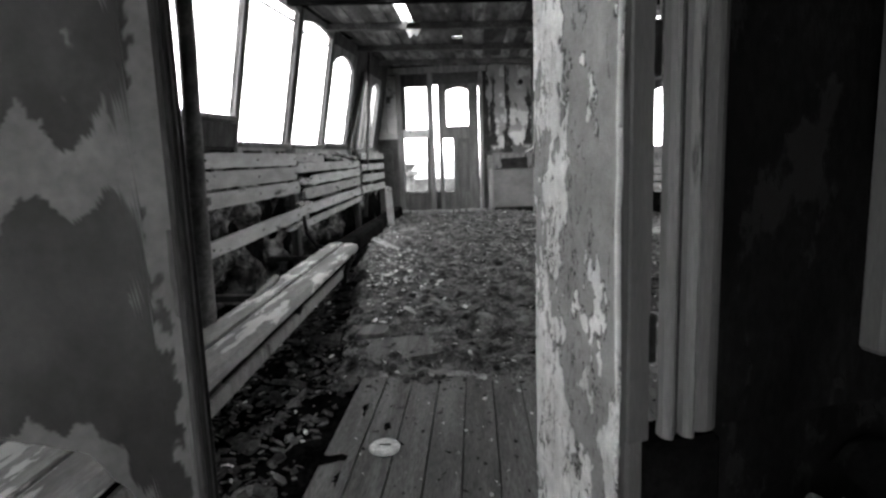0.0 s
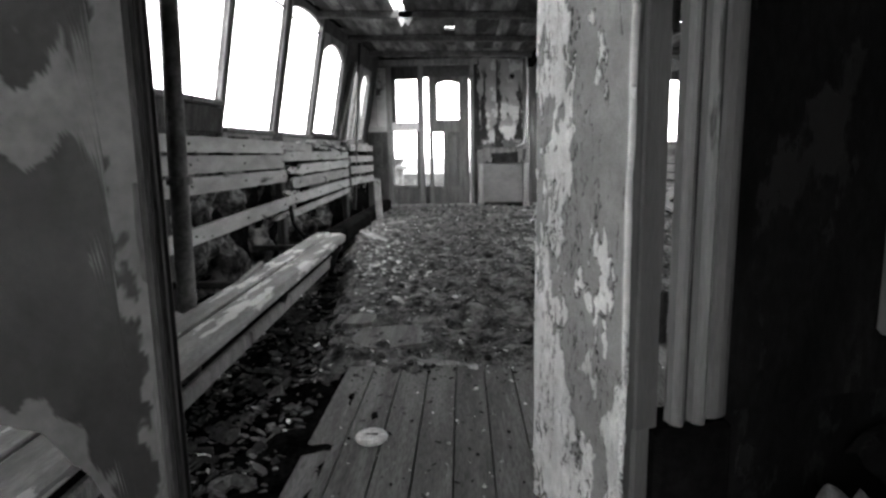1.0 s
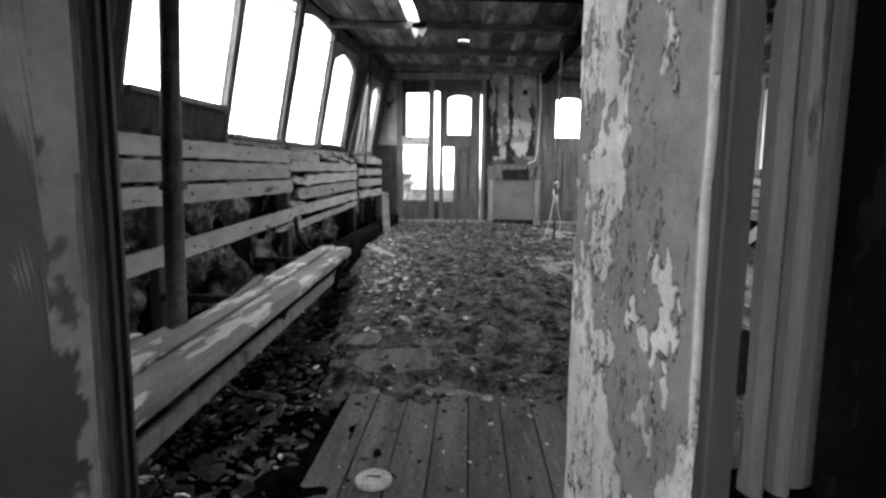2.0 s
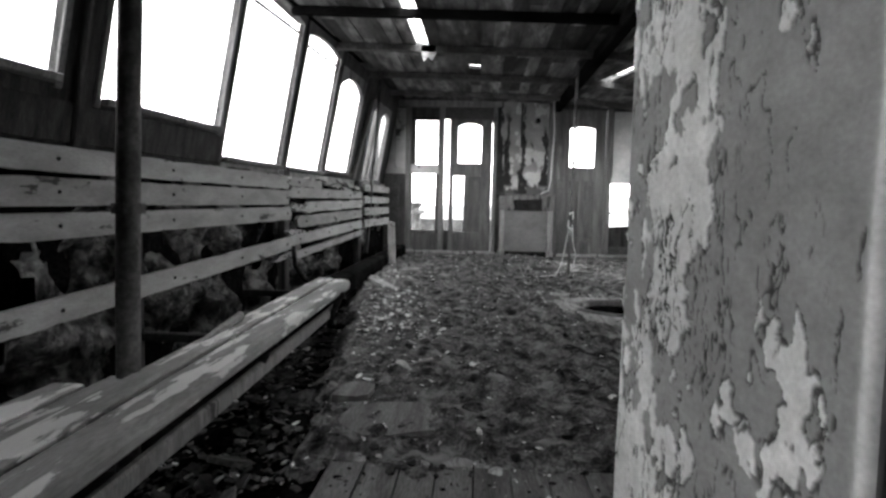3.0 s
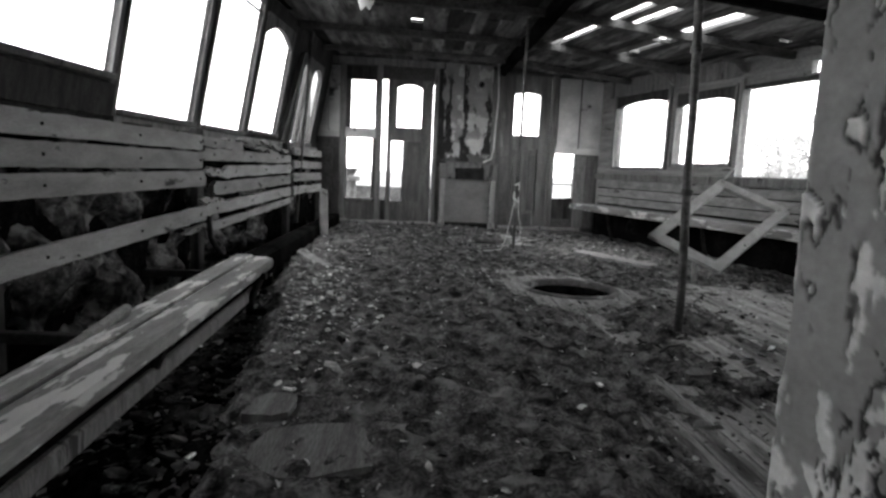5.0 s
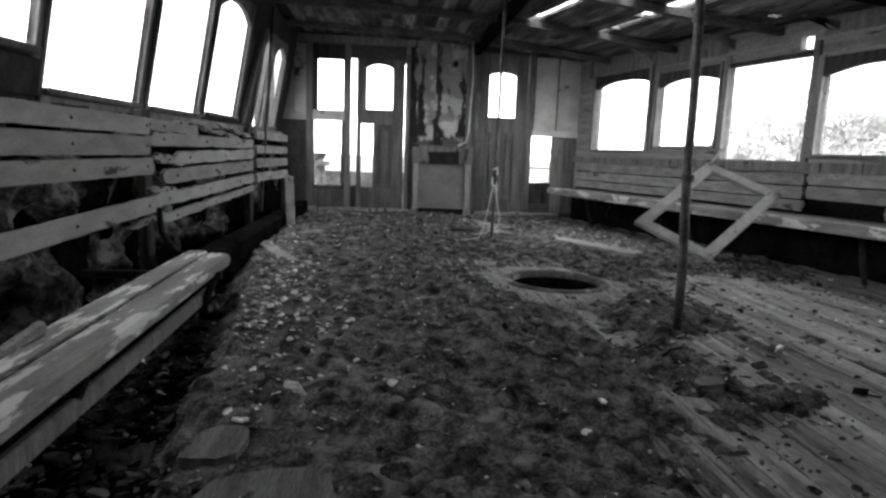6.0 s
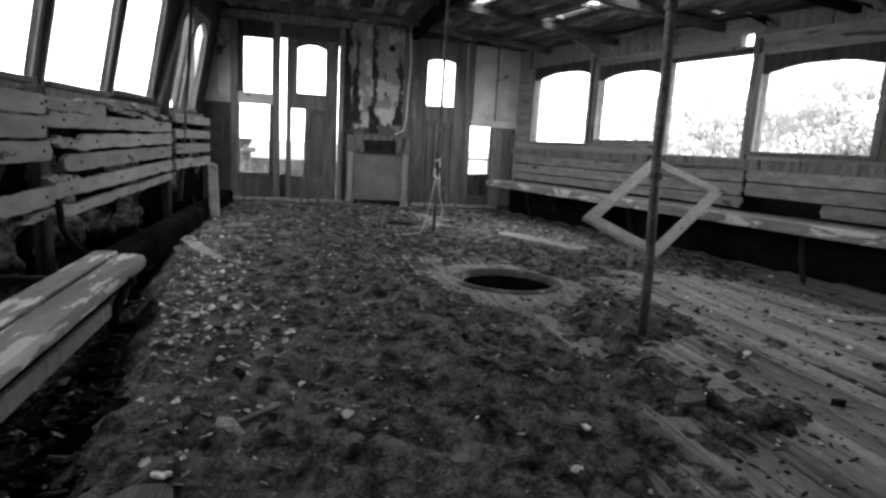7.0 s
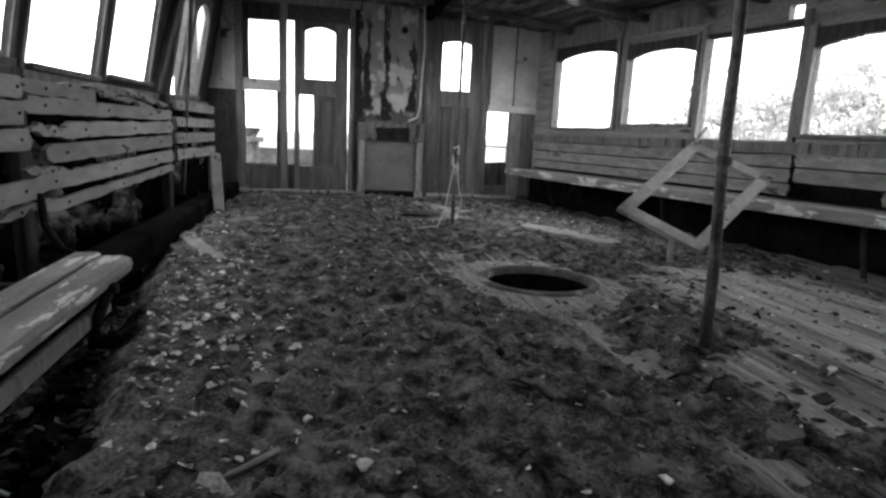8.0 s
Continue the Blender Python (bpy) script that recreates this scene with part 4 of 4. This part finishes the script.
# ---- deck ----
HATCHES = [(0.95, 4.79, 0.28), (0.65, 7.28, 0.24)]
deck = thing("floor", "grey planked deck worn bare in places", "floor", kind="structure")
PW = 0.1
x = -0.45
while x < 4.7:
    x1 = x + PW - 0.005
    cuts = []
    for hx, hy, hr in HATCHES:
        if x1 > hx - hr and x < hx + hr:
            us = [x + (x1 - x) * k / 6 for k in range(7)]
            hs = [math.sqrt(max(0, hr * hr - (u - hx) ** 2)) for u in us]
            cuts.append((hy, us, hs))
    top_y = min(END_Y + 0.02, (4.64 - x1) / 0.2696)
    # planks by the doorway take the shaded copy of the deck tone
    part("plank", prism([(x1, -1.6), (x, -1.6), (x, min(2.148, top_y)), (x1, min(2.148, top_y))], "z", -0.04, 0.0), M_DECK_SHADE if x < 1.6 else M_DECK, deck)
    start = [(x1, 2.152), (x, 2.152)]
    if top_y < 2.2:
        x += PW
        continue
    for hy, us, hs in cuts:
        up = [(u, hy - h) for u, h in zip(us, hs)]
        part("plank", prism([*start, *up], "z", -0.04, 0.0), M_DECK, deck)
        start = [(u, hy + h) for u, h in zip(us, hs)][::-1]
    part("plank", prism([*start, (x, top_y), (x1, top_y)], "z", -0.04, 0.0), M_DECK, deck)
    x += PW
for k in range(6):
    x = -0.55 - 0.1 * k
    y0 = 2.35 + 0.59 * (k + 1) + 0.2 * math.sin(k * 2.1)
    part("plank", prism([(x, y0), (x + 0.093, y0 - 0.22), (x + 0.093, END_Y), (x, END_Y)], "z", -0.04, -0.002), M_DECK, deck)
# black sheet under the deck, painted shade for the bottom of the hatch holes
part("subfloor", sheet([(-0.62, 4.7, -1.6, 8.8, -1.12, -1.1)]), M_LITTER_SHADE, deck)

def tube_open(x, y, r, z0, z1, n=40):
    bm = bmesh.new()
    rings = [[bm.verts.new((x + (r - d) * math.cos(a * math.tau / n), y + (r - d) * math.sin(a * math.tau / n), z)) for a in range(n)] for z, d in ((z0, 0), (z1 - 0.028, 0))]
    for a in range(n):
        bm.faces.new((rings[0][a], rings[0][(a + 1) % n], rings[1][(a + 1) % n], rings[1][a]))
    return bm


for hx, hy, hr in HATCHES:
    h = thing("deck_hatch", "round open deck hatch with a worn metal rim", "hatch", "deck hatches")
    ring = bmesh.new()
    n = 40
    # the darkness down the hole is painted onto its wall
    part("coaming", tube_open(hx, hy, hr - 0.004, -0.9, 0.0), M_LITTER_SHADE, h, "inner wall of the hatch, its shade painted black", smooth=True)
    prof = [(hr - 0.004, -0.03), (hr - 0.004, 0.004), (hr + 0.006, 0.014), (hr + 0.035, 0.012), (hr + 0.045, 0.0)]
    rows = [[ring.verts.new((hx + r * math.cos(a * math.tau / n), hy + r * math.sin(a * math.tau / n), z)) for r, z in prof] for a in range(n)]
    for a in range(n):
        for k in range(len(prof) - 1):
            ring.faces.new((rows[a][k], rows[(a + 1) % n][k], rows[(a + 1) % n][k + 1], rows[a][k + 1]))
    part("rim", ring, M_IRON, h, smooth=True)

# dirt and moss lying on the deck
PITS = [(-0.52, 3.95, 0.07, 0.04), (0.55, 3.75, 0.04, 0.035), (0.68, 3.8, 0.05, 0.035), (-0.1, 3.35, 0.12, 0.035), (0.15, 3.6, 0.06, 0.025), (-0.35, 3.1, 0.08, 0.03), (0.2, 5.2, 0.07, 0.03), (-0.1, 4.6, 0.08, 0.03), (0.3, 2.7, 0.1, 0.03)]


def dirt_field(x, y):
    """Height of the moss and dirt over the deck; below zero the planks lie bare."""
    wx, wy = x + 0.05 * fbm(x * 3, y * 3, 61, 3), y + 0.05 * fbm(x * 3, y * 3, 62, 3)
    h = 0.014 + 0.012 * step(x, 0.75, 0.2) + 0.02 * fbm(wx * 2.2, wy * 2.2, 63, 3) + 0.02 * (0.5 - abs(fbm(wx * 6, wy * 5, 64, 3))) + 0.014 * fbm(x * 20, y * 16, 65, 3) + 0.005 * fbm(x * 60, y * 60, 66, 2)
    near = step(y + 0.16 * fbm(x * 5, y * 3, 67, 3), 2.02, 2.25)
    slope = np.clip((x - 0.42 - 0.62 * (y - 2.4) + 0.35 * fbm(x * 2, y * 2, 68, 3)) / 0.6, 0, 1) * np.clip(5.6 - y, 0, 1)
    worn = np.exp(-((x - 0.75 - 0.35 * fbm(x * 1.5, y * 1.5, 69, 2)) / 0.28) ** 2) * step(y, 2.4, 3.2)
    h = h * near - 0.03 * (1 - near) - slope * 0.046 - 0.012 * worn + 0.03 * slope * (1 - slope) * fbm(x * 30, y * 20, 72, 3)
    cover = near * step(x, 0.7, 0.45)
    h = np.where(cover > 0.5, np.maximum(h, 0.004 + 0.004 * fbm(x * 14, y * 14, 71, 2)), h)
    seam = np.abs((x + 0.4535) / 0.1 - np.round((x + 0.4535) / 0.1)) * 0.1
    h = h - 0.016 * np.exp(-(seam / 0.009) ** 2) * step(h, 0.04, 0.018) * step(x, -0.1, 0.4)
    edge = -0.4 - 0.165 * (y - 1.8) + 0.06 * fbm(y * 4, y * 0, 70, 4)
    h = h - 0.9 * np.clip(edge - x, 0, 1)
    for a, b, r, deep in PITS:
        h = h - 0.35 * deep * np.exp(-(((x - a) ** 2 + ((y - b) * 1.3) ** 2) / (r * r)) ** 2)
    for a, b, r in HATCHES:
        d = np.hypot(x - a, y - b)
        h = h - np.where(d < r + 0.25, 0.03 * (1 - np.clip(d - r, 0, 9) / 0.25), 0)
    return h


GRID = 0.014
gx, gy = np.meshgrid(np.arange(-1.25, 3.7, GRID), np.arange(1.85, 8.79, GRID), indexing="ij")
gz = dirt_field(gx, gy)


def dirt_height(x, y):
    i, j = int(round((x + 1.25) / GRID)), int(round((y - 1.85) / GRID))
    return float(gz[min(max(i, 0), gz.shape[0] - 1), min(max(j, 0), gz.shape[1] - 1)])


def dirt_mesh():
    keep = (gx < 4.5 - 0.2696 * gy) & (gz > np.where(gx > -0.45, -0.02, -0.12))
    for a, b, r in HATCHES:
        keep &= np.hypot(gx - a, gy - b) > r + 0.02
    full = keep[:-1, :-1] & keep[1:, :-1] & keep[1:, 1:] & keep[:-1, 1:]
    k = np.arange(gx.size).reshape(gx.shape)
    quads = np.stack([k[:-1, :-1], k[1:, :-1], k[1:, 1:], k[:-1, 1:]], -1)[full]
    used = np.unique(quads)
    where = np.zeros(gx.size, int)
    where[used] = np.arange(len(used))
    me = bpy.data.meshes.new("dirt_layer")
    me.from_pydata(np.stack([gx, gy, gz], -1).reshape(-1, 3)[used].tolist(), [], where[quads].tolist())
    me.polygons.foreach_set("use_smooth", [True] * len(me.polygons))
    me.materials.append(M_DIRT)
    return me


dirt = new("dirt_layer", dirt_mesh())
tagged(dirt, "uneven layer of moss and trodden dirt on the deck", "dirt", kind="stuff")

# leaf litter where the deck is rotted away beside the bench, shade put into its black
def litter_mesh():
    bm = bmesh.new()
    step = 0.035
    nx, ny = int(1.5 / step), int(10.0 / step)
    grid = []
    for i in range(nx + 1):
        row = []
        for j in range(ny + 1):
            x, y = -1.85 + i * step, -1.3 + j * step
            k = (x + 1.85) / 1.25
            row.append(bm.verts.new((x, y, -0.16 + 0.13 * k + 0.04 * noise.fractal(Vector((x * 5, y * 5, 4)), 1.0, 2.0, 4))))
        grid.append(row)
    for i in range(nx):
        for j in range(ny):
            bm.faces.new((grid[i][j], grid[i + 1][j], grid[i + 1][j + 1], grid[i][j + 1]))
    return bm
lit = link_mesh("leaf_litter", litter_mesh(), M_LITTER_SHADE, smooth=True)
tagged(lit, "rotted leaf litter beside the bench, shade painted into its black", "litter", kind="stuff")


def chips(name, label, count, place, size, seed, mat, spread=0.5):
    rng = random.Random(seed)
    verts, faces = [], []
    for _ in range(count):
        x, y, z = place(rng)
        r = size * rng.lognormvariate(0, spread)
        k = len(verts)
        tilt = Euler((rng.uniform(-0.6, 0.6), rng.uniform(-0.6, 0.6), rng.uniform(0, 6.3))).to_matrix()
        n = rng.choice((4, 5, 5, 6))
        ring = [Vector((math.cos(a * math.tau / n) * r * rng.uniform(0.7, 1.15), math.sin(a * math.tau / n) * r * rng.uniform(0.5, 0.95), rng.uniform(-0.1, 0.1) * r)) for a in range(n)]
        low = [p - Vector((0, 0, r * 0.2)) for p in ring]
        verts += [tuple(tilt @ p + Vector((x, y, z + r * 0.15))) for p in ring + low]
        faces.append(tuple(range(k, k + n)))
        faces += [(k + a, k + n + a, k + n + (a + 1) % n, k + (a + 1) % n) for a in range(n)]
    me = bpy.data.meshes.new(name)
    me.from_pydata(verts, [], faces)
    me.materials.append(mat)
    return tagged(new(name, me), label, "debris", kind="stuff")
def on_dirt(rng):
    while True:
        x, y = rng.uniform(-0.6, 3.3), 2.0 + 6.6 * rng.random()
        if x < 4.3 - 0.2696 * y and not any(math.hypot(x - a, y - b) < r + 0.04 for a, b, r in HATCHES):
            return x, y, max(0.0, dirt_height(x, y))
def by_bench(rng):
    y = rng.choice((rng.uniform(2.2, 7.5), rng.gauss(4.3, 0.5)))
    x = -0.44 - 0.17 * (y - 1.8) + 0.05 + abs(rng.gauss(0, 0.24))
    return x, y, max(0.0, dirt_height(x, y))
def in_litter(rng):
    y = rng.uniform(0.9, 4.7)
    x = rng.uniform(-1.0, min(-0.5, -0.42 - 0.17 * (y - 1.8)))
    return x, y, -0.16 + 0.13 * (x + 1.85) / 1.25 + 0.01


chips("paint_chips", "small pale paint chips scattered on the dirt", 1700, on_dirt, 0.0062, 1, M_CHIP, 0.55)
chips("paint_chips", "pale paint chips gathered along the bench", 650, by_bench, 0.0115, 2, M_CHIP, 0.45)
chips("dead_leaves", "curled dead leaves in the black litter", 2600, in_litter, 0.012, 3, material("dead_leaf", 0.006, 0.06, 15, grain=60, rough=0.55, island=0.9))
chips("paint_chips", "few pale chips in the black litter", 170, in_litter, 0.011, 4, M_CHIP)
chips("dirt_clods", "dark clods of moss and dirt", 4200, on_dirt, 0.009, 6, M_CLOD)


def on_planks(rng):
    return rng.uniform(-0.4, 0.9), rng.uniform(0.7, 2.2), 0.001


chips("paint_chips", "tiny pale flecks of paint on the near planks", 260, on_planks, 0.004, 14, M_CHIP)
chips("dirt_crumbs", "dark crumbs of dirt on the near planks", 320, on_planks, 0.006, 15, M_CLOD)


def tuft_mesh(count, seed):
    """Low ragged cushions of moss, each a small crumpled dome."""
    rng = random.Random(seed)
    verts, faces = [], []
    for _ in range(count):
        x, y, z = on_dirt(rng)
        if dirt_height(x, y) < 0.012:
            continue
        r, k, n = rng.uniform(0.02, 0.06), len(verts), 9
        verts.append((x, y, z + r * rng.uniform(0.16, 0.3)))
        for ring, f in ((0.55, 0.8), (1.0, 0.0)):
            for a in range(n):
                ang = a * math.tau / n + rng.uniform(-0.2, 0.2)
                q = r * ring * rng.uniform(0.7, 1.25)
                verts.append((x + math.cos(ang) * q, y + math.sin(ang) * q * 0.8, z + r * 0.2 * f * rng.uniform(0.6, 1.2) - 0.006 * (1 - f)))
        faces += [(k, k + 1 + a, k + 1 + (a + 1) % n) for a in range(n)]
        faces += [(k + 1 + a, k + 1 + n + a, k + 1 + n + (a + 1) % n, k + 1 + (a + 1) % n) for a in range(n)]
    me = bpy.data.meshes.new("moss_tufts")
    me.from_pydata(verts, [], faces)
    me.materials.append(M_DIRT)
    for p in me.polygons:
        p.use_smooth = True
    return me


tagged(new("moss_tufts", tuft_mesh(420, 12)), "low dark cushions of moss on the deck", "moss", kind="stuff")

# ---- single things on the deck ----
def stone(name, label, category, at, size, seed, mat):
    bm = bmesh.new()
    bmesh.ops.create_icosphere(bm, subdivisions=3, radius=1)
    for v in bm.verts:
        k = 1 + 0.22 * noise.noise(v.co * 1.4 + Vector((seed, 0, 0)))
        v.co = Vector((v.co.x * size[0] * k, v.co.y * size[1] * k, v.co.z * size[2] * k))
    bm.transform(Matrix.Translation(at))
    ob = link_mesh(name, bm, mat, smooth=True)
    return tagged(ob, label, category)


stone("stone", "small white stone lying on the dirt", "stone", (-0.07, 3.06, 0.03), (0.022, 0.02, 0.016), 1.0, M_PALE)
stone("stone", "small pale chip of stone on the dirt", "stone", (0.46, 2.75, 0.02), (0.017, 0.013, 0.01), 2.0, M_PALE)
disc = thing("round_lid", "flat pale round lid lying on the deck planks", "lid")
n = 28
bm = bmesh.new()
rows = [[bm.verts.new((-0.28 + r * math.cos(a * math.tau / n), 1.58 + r * math.sin(a * math.tau / n), z)) for r, z in ((0.043, 0.0), (0.045, 0.008), (0.04, 0.014), (0.012, 0.013))] for a in range(n)]
for a in range(n):
    for k in range(3):
        bm.faces.new((rows[a][k], rows[(a + 1) % n][k], rows[(a + 1) % n][k + 1], rows[a][k + 1]))
bm.faces.new([r[3] for r in rows])
part("plate", bm, M_PALE, disc, smooth=True)
part("slot", box(-0.295, -0.262, 1.578, 1.584, 0.0135, 0.016, 0.001), M_DARKIRON, disc)

def loose_board(label, a, b, w, seed, mat=M_SLAT, z=0.02, wear=0.014):
    d = thing("loose_board", label, "board", "loose boards")
    a, b = Vector(a), Vector(b)
    L = (b - a).length
    bm = board(L, w, 0.02, wear, (0.04 + wear, 0.05 + wear), 10, seed)
    ang = math.atan2(-(b - a).x, (b - a).y)
    bm.transform(Matrix.Translation((a.x, a.y, z)) @ Matrix.Rotation(ang, 4, "Z") @ Matrix.Rotation(radians(90), 4, "Y"))
    part("plank", bm, mat, d)
    return d


loose_board("short pale broken board lying on the deck", (-1.0, 5.9), (-0.6, 4.95), 0.1, 91, z=0.045)
loose_board("torn pale board lying on the deck", (1.6, 6.5), (1.95, 5.8), 0.2, 92, z=0.04, wear=0.06)
loose_board("thin board lying near the bench", (2.45, 4.0), (3.0, 3.86), 0.05, 93, z=0.03)

def slab(label, at, size, turn, seed):
    """A thin flat piece with a broken outline, bedded in the dirt."""
    rng = random.Random(seed)
    ring = [(math.cos(a * math.tau / 14) * size[0] * rng.uniform(0.75, 1.1), math.sin(a * math.tau / 14) * size[1] * rng.uniform(0.75, 1.1)) for a in range(14)]
    bm = prism(ring, "z", -0.03, 0.0, Matrix.Translation(at) @ Matrix.Rotation(turn, 4, "Z") @ Euler((0.03, -0.02, 0)).to_matrix().to_4x4())
    return tagged(link_mesh("broken_slab", bm, M_DECK_SHADE), label, "slab", "broken slabs")


slab("flat grey piece of broken lining bedded in the dirt", (-0.32, 2.42, 0.03), (0.17, 0.16), 0.3, 121)
slab("small flat grey piece of lining on the dirt", (-0.5, 2.7, 0.028), (0.1, 0.07), 1.1, 122)
slab("grey flake of lining by the hatch", (1.0, 3.1, 0.03), (0.07, 0.04), 0.4, 123)
slab("grey flake of lining near the end wall", (-0.35, 6.2, 0.04), (0.12, 0.07), 0.2, 124)
slab("grey flake of lining near the standing board", (-0.75, 6.5, 0.05), (0.14, 0.08), 0.9, 125)


def twig(label, points, r, mat):
    t = thing("twig", label, "twig", "twigs")
    part("stem", tube([(x, y, max(0.0, dirt_height(x, y)) + r) for x, y in points], r, 6), mat, t, smooth=True)
    return t


twig("thin dark twig lying on the dirt", [(0.3, 3.52), (0.35, 3.47), (0.39, 3.42), (0.42, 3.36), (0.44, 3.28)], 0.005, M_DARKIRON)
twig("pale stick lying on the dirt", [(-0.36, 3.08), (-0.3, 3.1), (-0.25, 3.14)], 0.007, M_SLAT)
twig("short dark twig on the worn planks", [(0.95, 3.35), (1.02, 3.42), (1.08, 3.44)], 0.005, M_DARKIRON)
twig("dark twig by the bench", [(-0.5, 2.5), (-0.36, 2.53), (-0.3, 2.52)], 0.006, M_DARKIRON)

# debris in the lobby corners
def rag(at, size, seed, mat, label):
    bm = bmesh.new()
    n = 14
    g = [[bm.verts.new((at[0] + (i / n - 0.5) * size[0], at[1] + (j / n - 0.5) * size[1], at[2] + size[2] * (0.5 + 0.55 * noise.noise(Vector((i * 0.22, j * 0.22, seed))) + 0.12 * noise.noise(Vector((i * 0.6, j * 0.6, seed)))))) for j in range(n + 1)] for i in range(n + 1)]
    for i in range(n):
        for j in range(n):
            bm.faces.new((g[i][j], g[i + 1][j], g[i + 1][j + 1], g[i][j + 1]))
    ob = link_mesh("rag", bm, mat, smooth=True)
    return tagged(ob, label, "rag")
rag((0.64, 0.97, 0.05), (0.22, 0.16, 0.2), 2.0, M_FRAMEWOOD, "crumpled pale rag in the dark corner")
rag((0.95, 1.0, 0.1), (0.5, 0.3, 0.18), 5.0, M_LOBBY_SHADE, "crumpled dark rag in the corner")
loose_board("thin pale lath in the dark corner", (0.75, 0.95), (1.15, 1.0), 0.03, 111, M_FRAMEWOOD, z=0.3)

# ---- outside ----
g = bmesh.new()
bmesh.ops.create_grid(g, x_segments=60, y_segments=60, size=400)
for v in g.verts:
    v.co.z = -1.2 + (0.5 * noise.noise(v.co * 0.03) if v.co.length > 14 else 0)
tagged(link_mesh("ground", g, M_GROUND, smooth=True), "flat muddy ground reaching the horizon", "ground", kind="structure")
fore = thing("foredeck", "bare open deck beyond the end wall", "deck", kind="structure")
part("planking", sheet([(-1.6, 2.4, END_Y + 0.08, 12.4, -0.06, -0.01)]), M_MUD, fore)
part("bulwark", box(-1.6, 2.4, 12.4, 12.5, -0.06, 0.4, 0.02), M_MUD, fore)
winch = thing("deck_winch", "small iron bollard on the open deck", "bollard")
part("barrel", tube([(-1.3, 11.6, -0.01), (-1.3, 11.6, 0.5)], 0.12, 14), M_IRON, winch)
part("cap", tube([(-1.3, 11.6, 0.5), (-1.3, 11.6, 0.58)], 0.19, 14), M_IRON, winch)
part("neck", tube([(-1.3, 11.6, 0.58), (-1.3, 11.6, 0.72)], [0.07, 0.16], 14), M_IRON, winch)


def tree(x, y, h, seed, ground=-1.2):
    rng = random.Random(seed)
    t = thing("tree", "leafy tree standing on the bank beyond the windows", "tree", "bank trees")
    trunk = tube([(x, y, ground - 0.3), (x + 0.1, y, ground + h * 0.3), (x + rng.uniform(-0.3, 0.3), y, ground + h * 0.7)], [h * 0.03, h * 0.022, h * 0.008], 8)
    for _ in range(7):
        z = ground + h * rng.uniform(0.25, 0.6)
        a = rng.uniform(0, 6.3)
        join(trunk, tube([(x + 0.1, y, z), (x + math.cos(a) * h * 0.12, y + math.sin(a) * h * 0.12, z + h * 0.1), (x + math.cos(a) * h * 0.2, y + math.sin(a) * h * 0.2, z + h * 0.24)], [h * 0.011, h * 0.007, h * 0.003], 6))
    part("trunk", trunk, M_BARK, t, smooth=True)
    verts, faces = [], []
    clumps = [(Vector((x + rng.gauss(0, h * 0.2), y + rng.gauss(0, h * 0.14), ground + h * rng.uniform(0.35, 0.95))), h * rng.uniform(0.06, 0.13)) for _ in range(44)]
    for c, r in clumps:
        for _ in range(95):
            p = c + Vector((rng.gauss(0, 1), rng.gauss(0, 1), rng.gauss(0, 0.8))) * r * 0.55
            s = h * rng.uniform(0.008, 0.016)
            m = Euler([rng.uniform(0, 6.3) for _ in range(3)]).to_matrix()
            k = len(verts)
            verts += [tuple(p + m @ Vector(q) * s) for q in ((-1, -0.5, 0), (1, -0.6, 0.2), (0.9, 0.5, 0), (-0.8, 0.7, 0.2))]
            faces.append((k, k + 1, k + 2, k + 3))
    me = bpy.data.meshes.new("crown")
    me.from_pydata(verts, [], faces)
    me.materials.append(M_FOLIAGE)
    c = new("crown", me)
    c.parent = t
    return t


for i, (x, y, h) in enumerate(((13.5, 27, 2.6), (15.3, 25.5, 4.2), (16.6, 24.6, 4.8), (17.8, 23.2, 4.4), (19, 22.4, 4.0), (20, 21, 5.4), (21, 19.4, 5.8), (22.5, 18, 5.2), (23, 15.5, 5.8), (23, 12.5, 5.6), (10, 30, 2.2))):
    tree(x, y, h * 1.12, 200 + i)
